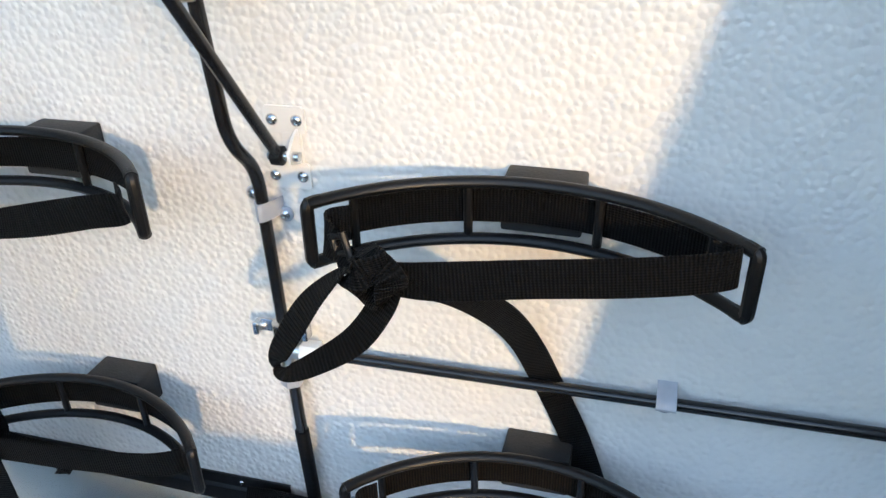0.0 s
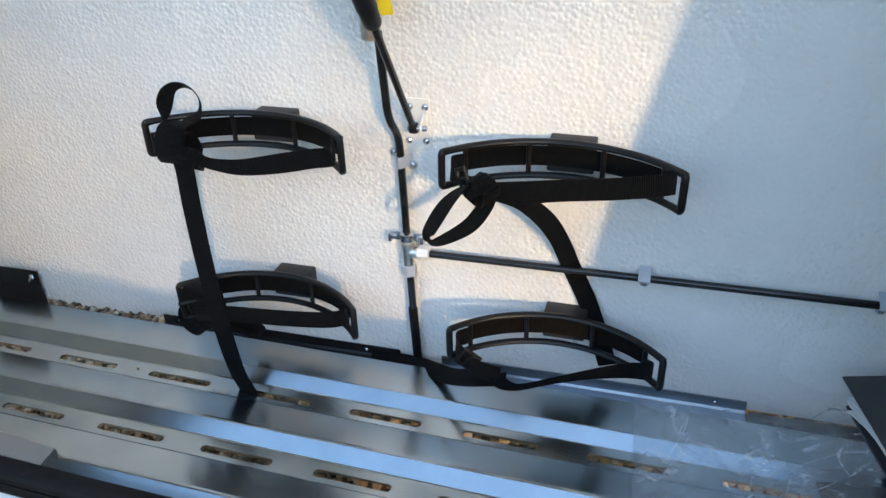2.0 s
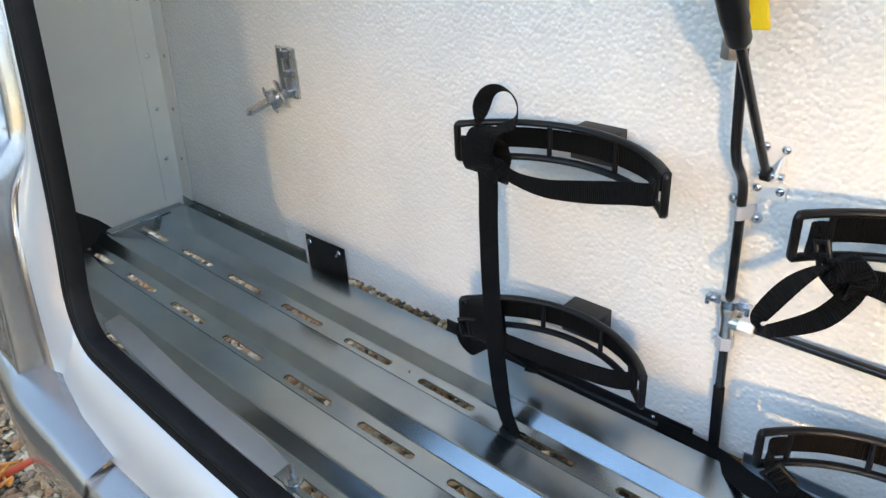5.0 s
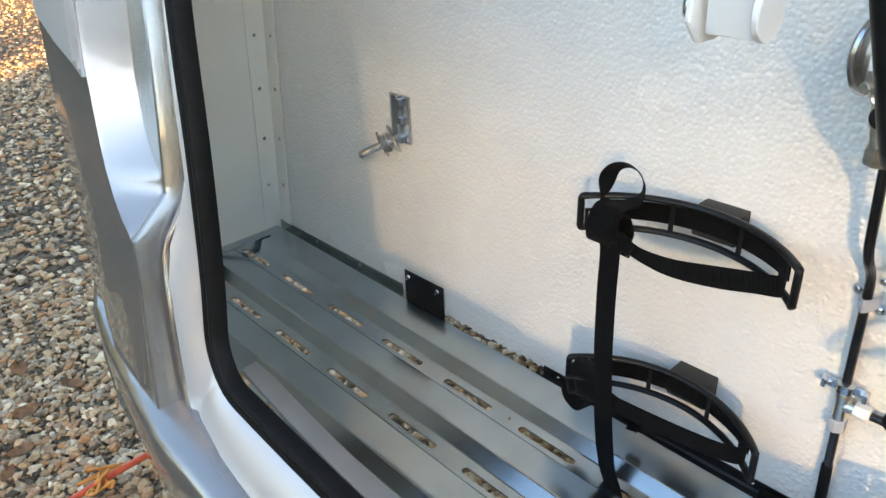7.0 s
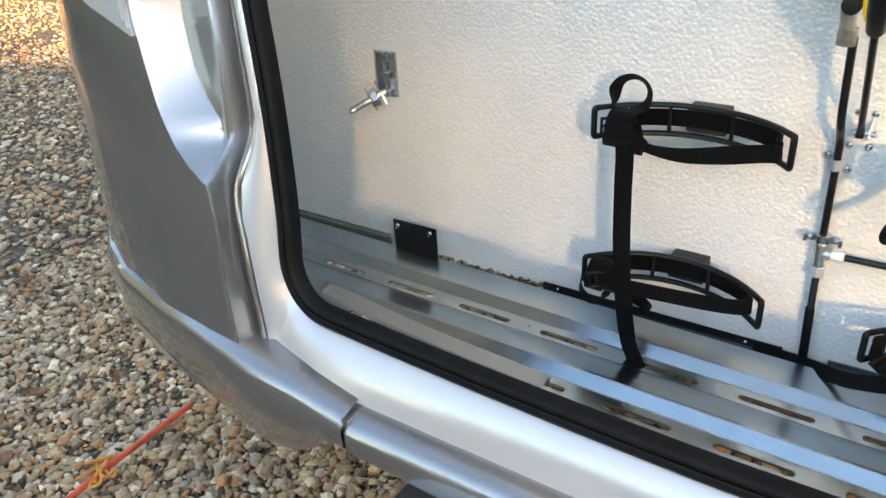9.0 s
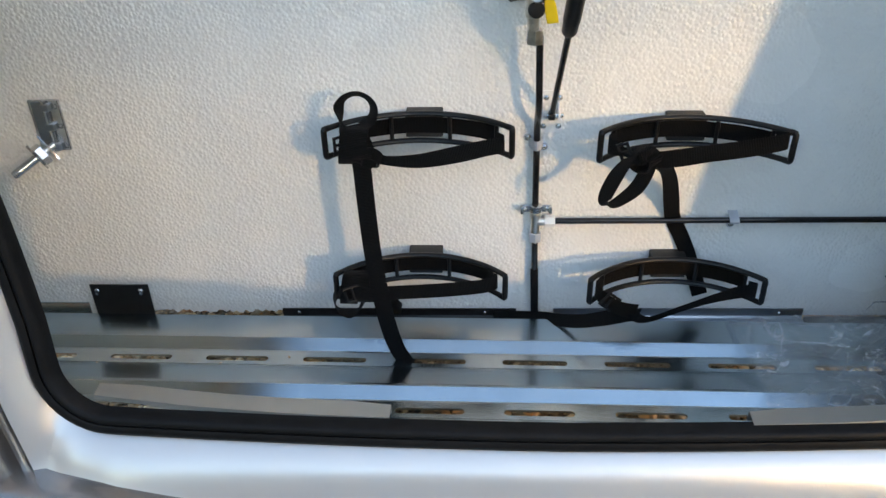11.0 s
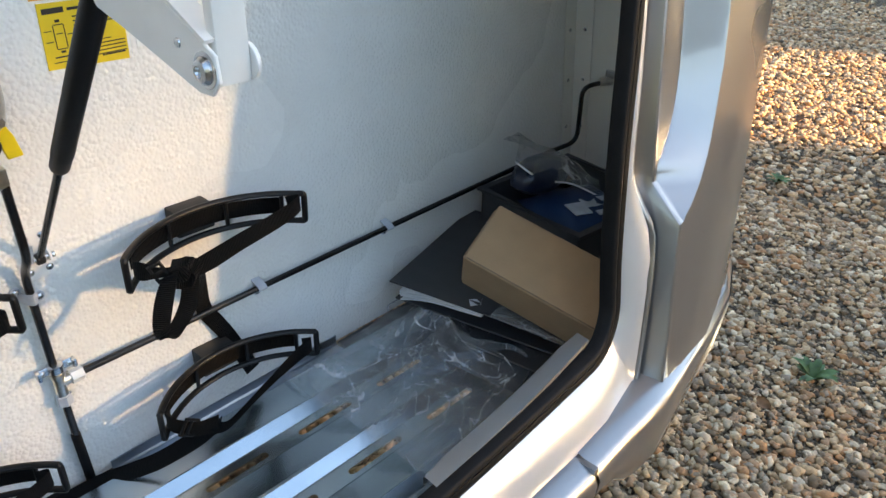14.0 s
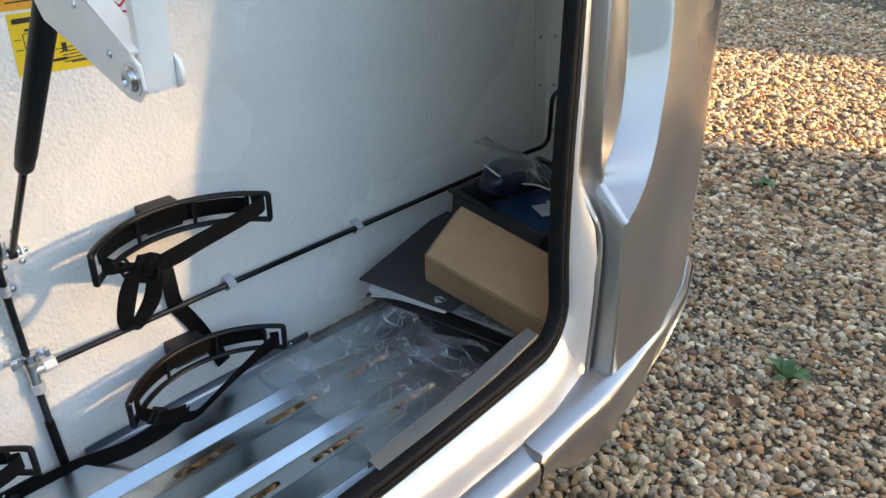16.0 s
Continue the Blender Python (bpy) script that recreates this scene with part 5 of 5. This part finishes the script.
for x0, x1, z0, z1 in ((-0.044, -0.036, -0.004, -0.003), (-0.044, -0.036, 0.008, 0.009), (-0.019, -0.012, 0.002, 0.003), (-0.030, -0.025, 0.017, 0.020), (-0.030, -0.025, -0.017, -0.0145), (-0.040, -0.016, -0.0275, -0.0265)):
    bar(sg, x0, x1, z0, z1, INK)
so = thing("orange_sign", "orange label with black print on the wall", "label", at=(0.131, 0, 0.690))
part("sheet", plate([(-0.052, -0.030), (0.052, -0.033), (0.052, 0.05), (-0.052, 0.05)], -0.0016, -0.0002), ORANGE, so, smooth=0)
for i in range(4):
    bar(so, -0.044, 0.03 - 0.012 * (i % 2), -0.022 + 0.008 * i, -0.0205 + 0.008 * i, INK)
sr = thing("warning_sign", "white safety label with red print on the wall", "label", at=(0.217, 0, 0.64))
part("sheet", plate([(-0.026, -0.05), (0.028, -0.053), (0.028, 0.06), (-0.026, 0.06)], -0.0016, -0.0002), PAPER, sr, smooth=0)
for q in (((-0.012, 0.02), (0.004, 0.006), (0.020, 0.02)),):
    for (xa, za), (xb, zb) in zip(q, q[1:]):
        part("print", tube([(xa, -0.0018, za), (xb, -0.0018, zb)], 0.0016, 6), RED, sr)
bar(sr, -0.018, 0.024, -0.003, 0.0, RED), bar(sr, -0.012, 0.010, -0.009, -0.006, RED), bar(sr, 0.010, 0.014, -0.038, -0.016, RED), bar(sr, -0.012, 0.004, -0.034, -0.020, RED), bar(sr, -0.004, 0.018, -0.047, -0.044, RED)


# ---- loose things at the right end ----
def rot_box(name, t, m, dims, material, label="", bevel=0.001):
    b = box(0, dims[0], 0, dims[1], 0, dims[2], bevel, 1)
    bmesh.ops.transform(b, matrix=m, verts=b.verts)
    return part(name, b, material, t, label, 25)


# grey storage tray
tr = thing("storage_tray", "dark grey open tray with packets in it", "tray", at=(0.83, -0.03, 0.0))
tr.rotation_euler = (0, 0, radians(-6))
L, D, Hh, T = 0.26, 0.25, 0.19, 0.008
part("base", box(0, L, -D, 0, 0.0145, 0.022), FOLDER, tr, smooth=0)
part("side", box(0, T, -D, 0, 0.02, Hh, 0.002), FOLDER, tr)
part("side", box(L - T, L, -D, 0, 0.02, Hh, 0.002), FOLDER, tr)
part("back", box(0, L, -T, 0, 0.02, Hh, 0.002), FOLDER, tr)
part("front", box(0, L, -D, -D + T, 0.02, Hh, 0.002), FOLDER, tr)
part("rim", sweep([(0, -D, Hh), (L, -D, Hh), (L, 0, Hh), (0, 0, Hh)], [(0.010, -0.003), (0.010, 0.003), (-0.010, 0.003), (-0.010, -0.003)], closed=True), FOLDER, tr, smooth=0)


def packet(at, w, d, h, rz, ry, label, pale):
    t = thing("packet", label, "packet", "packets in the tray", at)
    t.rotation_euler = (radians(6), radians(ry), radians(rz))
    b = bmesh.new()
    bmesh.ops.create_grid(b, x_segments=10, y_segments=8, size=0.5)
    for v in b.verts:
        q = (1 - (2 * v.co.x) ** 4) * (1 - (2 * v.co.y) ** 4)
        v.co = (v.co.x * w, v.co.y * d, h * q + 0.006 * noise.noise(v.co * 9 + Vector((at[0] * 40, 0, 0))))
    part("pouch", b, BLUE, t, "blue printed film")
    for i, (x0, x1, y0, y1) in enumerate(pale):
        b = box(x0, x1, y0, y1, h * 0.96, h * 1.01)
        part("print", b, LIGHT_PRINT, t, smooth=0)


packet((0.96, -0.185, 0.135), 0.19, 0.19, 0.045, -20, 4, "blue and white printed plastic packet", ((-0.06, -0.02, -0.05, -0.01), (-0.01, 0.03, -0.06, -0.045), (-0.02, 0.05, -0.03, 0.0)))
zb = thing("zip_bag", "clear zip bag with a white edge round a dark blue pouch", "plastic bag", at=(0.93, -0.14, 0.19))
b = bmesh.new()
bmesh.ops.create_icosphere(b, subdivisions=3, radius=1)
for v in b.verts:
    k = 1 + 0.10 * noise.noise(v.co * 2.3)
    v.co = Vector((v.co.x * 0.075 * k, v.co.y * 0.045 * k, v.co.z * 0.036 * k)) + Vector((-0.018, 0.030, 0.034))
part("pouch", b, mat("navy_film", (0.010, 0.018, 0.042), 0.3, 0, 0.2, 30), zb, "dark blue rounded pouch")
lower = [(-0.089, 0.040, 0.076), (-0.057, 0.0, 0.043), (0.006, -0.030, 0.022), (0.075, -0.060, -0.022)]
upper = [(-0.098, 0.030, 0.138), (-0.035, 0.020, 0.098), (0.030, -0.005, 0.062), (0.092, -0.030, 0.004)]
behind = [(-0.075, 0.085, 0.105), (-0.010, 0.085, 0.075), (0.050, 0.070, 0.040), (0.105, 0.040, -0.01)]
lines = [spline(q, 6) for q in (lower, upper, behind)]
rows = []
for i in range(len(lines[0])):
    a = spline([q[i] for q in lines], 7)
    rows.append([p + noise.noise_vector(p * 34) * 0.007 * math.sin(math.pi * k / (len(a) - 1)) for k, p in enumerate(a)])
part("film", loft(rows), FILM, zb, smooth=80)
part("zip", ribbon(lower, [(0, 0, 1)] * 4, 0.0035, 0.002), PAPER, zb, "white zip edge")
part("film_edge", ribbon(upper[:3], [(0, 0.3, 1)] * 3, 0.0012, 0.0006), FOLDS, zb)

# binder with loose sheets
fd = thing("document_folder", "charcoal grey board folder stuffed with white papers", "folder", at=(0.556, -0.050, 0.062))
fd.rotation_euler = (0, radians(-3), radians(12))
part("cover", box(0, 0.30, -0.34, 0, 0.044, 0.0475, 0.001, 1), FOLDER, fd, "charcoal upper cover")
part("back_cover", box(0.008, 0.30, -0.335, -0.006, 0.004, 0.0075, 0.001, 1), FOLDER, fd)
rng = random.Random(3)
for i in range(9):
    z = 0.010 + 0.0036 * i
    o = rng.uniform(-0.004, 0.006)
    b = bmesh.new()
    rows = []
    for k in range(9):
        y = -0.02 - 0.17 * k / 8
        zz = 0.0425 - (0.0425 - z) * (1 - 0.93 * k / 8)
        rows.append([(0.004 + o + 0.05 * j / 3 + 0.006 * math.sin(k * 0.5), y, zz + 0.004 * (1 - k / 8) * math.sin(k * 0.6 + i) * (1 - j / 3)) for j in range(4)])
    loft(rows, b)
    g = bmesh.ops.extrude_face_region(b, geom=b.faces[:])
    bmesh.ops.translate(b, verts=[q for q in g["geom"] if isinstance(q, bmesh.types.BMVert)], vec=(0, 0, 0.0012))
    part("sheet", b, PAPER, fd, "white paper")
b = bmesh.new()
for tri in (((0.006, -0.164), (0.020, -0.153), (0.016, -0.174)), ((0.021, -0.151), (0.030, -0.163), (0.024, -0.174)), ((0.015, -0.177), (0.022, -0.176), (0.037, -0.171))):
    va = [b.verts.new((x, y, 0.0482)) for x, y in tri]
    b.faces.new(va)
part("emblem", b, LIGHT_PRINT, fd, "small pale emblem", 0)
fl = thing("leaflet", "dark glossy leaflet in a film sleeve under the folder", "leaflet", at=(0.60, -0.23, 0.0))
fl.rotation_euler = (0, 0, radians(8))
part("sheet", box(-0.03, 0.16, -0.23, 0.02, 0.052, 0.0555, 0.001, 1), FOLDER, fl)
part("sleeve", box(-0.01, 0.17, -0.235, -0.02, 0.1100, 0.1115, 0.0005, 1), FILM, fl, "clear film sleeve")
part("under_sheet", box(-0.055, 0.10, -0.10, 0.10, 0.0152, 0.0185, 0.0008, 1), FOLDER, fl, "dark lower sheet")
part("blue_edge", box(0.06, 0.15, -0.236, -0.16, 0.0785, 0.094, 0.002, 1), BLUE, fl, "blue printed cover")

# cardboard box, tilted on folder and tray
cb = thing("cardboard_box", "plain brown cardboard box lying tilted on the folder", "box")
o = Vector((0.536, -0.239, 0.245))
e1 = (Vector((0.626, -0.228, 0.292)) - o)
e2 = (Vector((0.563, -0.205, 0.158)) - o)
e1.normalize()
e2 = (e2 - e1 * e2.dot(e1)).normalized()
e3 = e1.cross(e2)
if e3.y > 0:
    e3 = -e3
m = Matrix(((e1.x, e3.x, e2.x, o.x), (e1.y, e3.y, e2.y, o.y), (e1.z, e3.z, e2.z, o.z), (0, 0, 0, 1)))
rot_box("carton", cb, m, (0.112, 0.27, 0.095), CARD, bevel=0.0025)
rot_box("end_flap", cb, m @ Matrix.Translation((0.003, -0.0022, 0.004)), (0.098, 0.002, 0.087), CARD, "end flap", 0.0006)
rot_box("flap_gap", cb, m @ Matrix.Translation((0.004, -0.0006, 0.0015)), (0.096, 0.0012, 0.0025), CARD_EDGE, "dark gap at the flap", 0.0)
rot_box("crease", cb, m @ Matrix.Translation((0.0015, 0.004, -0.0002)), (0.0016, 0.264, 0.0012), CARD_EDGE, "", 0.0)

# crumpled clear bag on the floor
bag = thing("plastic_bag", "crumpled clear plastic bag on the metal floor", "plastic bag", at=(0.50, -0.21, 0.02))


def ridge(x, y, f, seed):
    """Sharp folds: one at a fold's crest, falling fast to its sides."""
    return (1 - min(1, 2.2 * abs(noise.noise(Vector((x * f + 0.3 * math.sin(y * 9), y * f, seed)))))) ** 4


def crumpled(nx, ny, wx, wy, seed, high, rise):
    b = bmesh.new()
    bmesh.ops.create_grid(b, x_segments=nx, y_segments=ny, size=0.5)
    for v in b.verts:
        x, y = v.co.x * wx, v.co.y * wy
        r = max(abs(v.co.x), abs(v.co.y)) * 2
        fade = min(1, (1 - r) * 2.6 + 0.02)
        fold = 0.020 * ridge(x, y * 1.6, 6, seed) + 0.014 * ridge(x * 0.7, y, 13, seed + 3) + 0.003 * ridge(x, y, 27, seed + 8)
        swell = high * (0.5 + 0.5 * noise.noise(Vector((x * 5, y * 5, seed + 5))))
        out = Vector((noise.noise(Vector((x * 14, y * 14, seed + 1))), noise.noise(Vector((x * 14, y * 14, seed + 2))), 0)) * 0.022
        v.co = Vector((x, y, 0.002 + (fold + swell) * fade + rise * max(0, x / wx) * fade)) + out
    return b


part("film", crumpled(150, 140, 0.36, 0.34, 1.3, 0.016, 0.05), FILM, bag, smooth=80)
# milky ribbons: film doubled in folds, with its bright glints put into the colour
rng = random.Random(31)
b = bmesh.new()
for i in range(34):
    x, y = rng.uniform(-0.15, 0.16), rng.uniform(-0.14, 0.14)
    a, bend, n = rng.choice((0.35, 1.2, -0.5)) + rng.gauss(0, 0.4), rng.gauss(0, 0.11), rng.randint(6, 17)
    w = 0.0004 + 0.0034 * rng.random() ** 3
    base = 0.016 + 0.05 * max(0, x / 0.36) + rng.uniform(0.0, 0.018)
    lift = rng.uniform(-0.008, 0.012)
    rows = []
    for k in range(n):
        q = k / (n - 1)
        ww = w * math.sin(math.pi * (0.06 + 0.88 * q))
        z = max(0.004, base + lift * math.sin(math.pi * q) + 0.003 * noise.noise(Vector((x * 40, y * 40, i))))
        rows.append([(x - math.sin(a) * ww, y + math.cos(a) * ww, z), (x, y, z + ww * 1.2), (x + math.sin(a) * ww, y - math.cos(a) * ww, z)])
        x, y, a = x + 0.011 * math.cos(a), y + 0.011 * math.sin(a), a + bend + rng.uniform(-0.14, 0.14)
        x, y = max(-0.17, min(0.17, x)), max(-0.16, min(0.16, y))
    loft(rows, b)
part("creases", b, FOLDS, bag, "pale creases of doubled film with painted glints", 60)

# union and cover plate on the right-hand wall
un = thing("pipe_union", "brass-coloured bulkhead union where the gas pipe leaves", "pipe fitting", at=(1.165, -0.105, 0.352))
part("body", prism((-0.028, 0.02, 0), (1, -0.5, 0), 0.03, 0.009), NUT, un)
part("lock_nut", prism((-0.006, 0.008, 0), (1, -0.2, 0), 0.010, 0.013), NUT, un)
part("clip", box(-0.012, 0.0, -0.03, 0.02, 0.006, 0.022, 0.002), STEEL, un)
vp = thing("vent_plate", "dull brown-grey cover plate on the side wall", "cover plate", at=(1.168, -0.14, 0.30))
part("plate", box(-0.003, 0.001, -0.13, 0.035, -0.068, 0.082, 0.001, 1), mat("brown_grey_plate", (0.22, 0.20, 0.175), 0.45, 0.3, 0.1, 30), vp)


# ---- bolts in the floor ----
def floor_bolt(x, y, z, s=1.0):
    t = thing("floor_bolt", "zinc-plated bolt with a wide washer through the floor", "bolt", "floor bolts", (x, y, z))
    part("washer", lathe((0, 0, 0), (0, 0, 1), [(0, 0.0125 * s), (0.0014, 0.0125 * s), (0.002, 0.012 * s)], 24), STEEL, t)
    part("nut", prism((0, 0, 0.002), (0, 0, 1), 0.0065 * s, 0.0085 * s), STEEL, t)
    part("thread", tube([(0, 0, 0.004), (0, 0, 0.024 * s)], 0.0038 * s, 12), STEEL, t)


floor_bolt(-0.366, fy(-0.366, -0.3735), 0.0005)
floor_bolt(0.374, fy(0.374, -0.3735), 0.0005, 0.8)


# ---- on the gravel ----
pg = thing("guy_peg", "orange-red rod lying on the gravel with cord tied round it", "peg", at=(-1.22, -0.42, GROUND + 0.02))
part("rod", tube([(-0.02, 0.15, 0.02), (0.0, -0.10, 0.03), (0.03, -0.42, 0.02)], 0.0075, 12), PEG, pg)
rng = random.Random(8)
for i in range(4):
    p0 = Vector((0.0, -0.10, 0.034))
    pts = [p0 + Vector((rng.uniform(-0.04, 0.04), rng.uniform(-0.05, 0.05), rng.uniform(-0.008, 0.016))) for _ in range(4)]
    part("cord", tube(spline([p0] + pts, 6), 0.0035, 7), CORD, pg, "orange cord")


def weed(x, y, s, seed, material=None, label="small green weed growing in the gravel"):
    rng = random.Random(seed)
    t = thing("weed", label, "plant", "weeds", (x, y, GROUND + 0.012))
    for i in range(16):
        a, l = rng.uniform(0, 6.28), rng.uniform(0.5, 1.0) * s
        up = rng.uniform(0.2, 0.8) * s * 0.6
        w = rng.uniform(0.1, 0.2) * s
        b = bmesh.new()
        rows = []
        for k in range(6):
            q = k / 5
            ww = w * math.sin(math.pi * min(0.98, 0.12 + 0.86 * q))
            c = Vector((math.cos(a) * l * q, math.sin(a) * l * q, up * math.sin(q * 2.2)))
            sd = Vector((-math.sin(a), math.cos(a), 0))
            rows.append([c - sd * ww, c + Vector((0, 0, -0.15 * ww)), c + sd * ww])
        loft(rows, b)
        part("leaf", b, material or LEAF, t)


weed(1.60, -0.56, 0.075, 1)
weed(1.05, -0.66, 0.05, 2)
weed(2.75, 0.0, 0.06, 6)


def dry_leaf(x, y, s, seed):
    rng = random.Random(seed)
    b = bmesh.new()
    a = rng.uniform(0, 6.28)
    rows = []
    for k in range(8):
        q = k / 7
        w = s * 0.38 * math.sin(math.pi * min(0.97, 0.06 + 0.9 * q)) * (1 + 0.15 * rng.uniform(-1, 1))
        rows.append([Vector((s * (q - 0.5), j * w, 0.3 * s * (q - 0.5) ** 2 + 0.25 * s * j * j * (1 if j > 0 else 0.6))) for j in (-1, -0.5, 0, 0.5, 1)])
    loft(rows, b)
    bmesh.ops.transform(b, matrix=pose(x, y, GROUND + 0.026, rng.uniform(-18, 18), rng.uniform(-18, 18), math.degrees(a)), verts=b.verts)
    return tagged(mesh_object("dry_leaf", b, DEAD_LEAF, 60), "curled brown dry leaf on the gravel", "leaf", "dry leaves")


rng = random.Random(21)
for i in range(38):
    if i < 18:
        x, y = rng.uniform(-2.4, -0.8), rng.uniform(-0.7, 0.5)
    else:
        x, y = rng.uniform(0.9, 3.6), rng.uniform(-0.8, 0.9)
    dry_leaf(x, y, rng.uniform(0.03, 0.065), i)


# ---- crumbs and debris ----
def crumb(x, y, z, s, seed, material, name, label, category, group):
    rng = random.Random(seed)
    b = bmesh.new()
    bmesh.ops.create_icosphere(b, subdivisions=1, radius=1)
    for v in b.verts:
        v.co = v.co * rng.uniform(0.7, 1.15)
        v.co = Vector((v.co.x * s, v.co.y * s * 0.7, v.co.z * s * 0.45))
    bmesh.ops.transform(b, matrix=pose(x, y, z + s * 0.3, 0, 0, rng.uniform(0, 180)), verts=b.verts)
    tagged(mesh_object(name, b, material, 30), label, category, group)


rng = random.Random(77)
for i in range(16):
    crumb(rng.uniform(-0.68, -0.46), rng.uniform(-0.022, -0.008), -0.010 + rng.uniform(0, 0.004), rng.uniform(0.002, 0.0055), 100 + i, DEAD_LEAF if i % 3 else STONE, "crumb", "brown crumb of dirt in the gap at the wall", "debris", "dirt crumbs")
for i in range(9):
    x = rng.uniform(-0.04, 0.035)
    crumb(x, rng.uniform(-0.040, -0.022), -0.008, rng.uniform(0.002, 0.005), 140 + i, DEAD_LEAF, "leaf_crumb", "orange-brown leaf crumb beside the gas pipe", "debris", "leaf crumbs")
for i in range(7):
    crumb(rng.uniform(-0.9, 0.4), fy(0, -0.134 - PITCH * (i % 3)) + rng.uniform(-0.012, 0.012), 0.0005, rng.uniform(0.0015, 0.003), 170 + i, STONE, "crumb", "grain of grit on the metal floor", "debris", "grit grains")

ep = thing("end_plate", "galvanised joint plate riveted across the floor's end", "plate", at=(-1.18, fy(-1.18, -0.13), 0.0148))
part("plate", box(-0.030, -0.003, -0.075, 0.060, 0.0, 0.002, 0.0006, 1), ZINC_SHEET, ep, smooth=0)
for py in (-0.05, -0.005, 0.04):
    part("rivet", lathe((-0.012, py, 0.002), (0, 0, 1), [(0, 0.0042), (0.001, 0.004), (0.002, 0.002)], 10), STEEL, ep)

# black strip put in for the shade in the gap between floor and wall
structure("trim", box(0.466, 1.17, -0.030, -0.001, -0.030, -0.0045, 0.002, 1), BLOCK, "black strip put in for the shade of the gap behind the floor", 0)
for i in range(8):
    crumb(rng.uniform(0.5, 0.7), rng.uniform(-0.026, -0.008), -0.012, rng.uniform(0.003, 0.007), 200 + i, DEAD_LEAF, "leaf_crumb", "orange-brown leaf crumb in the gap at the wall", "debris", "leaf crumbs")
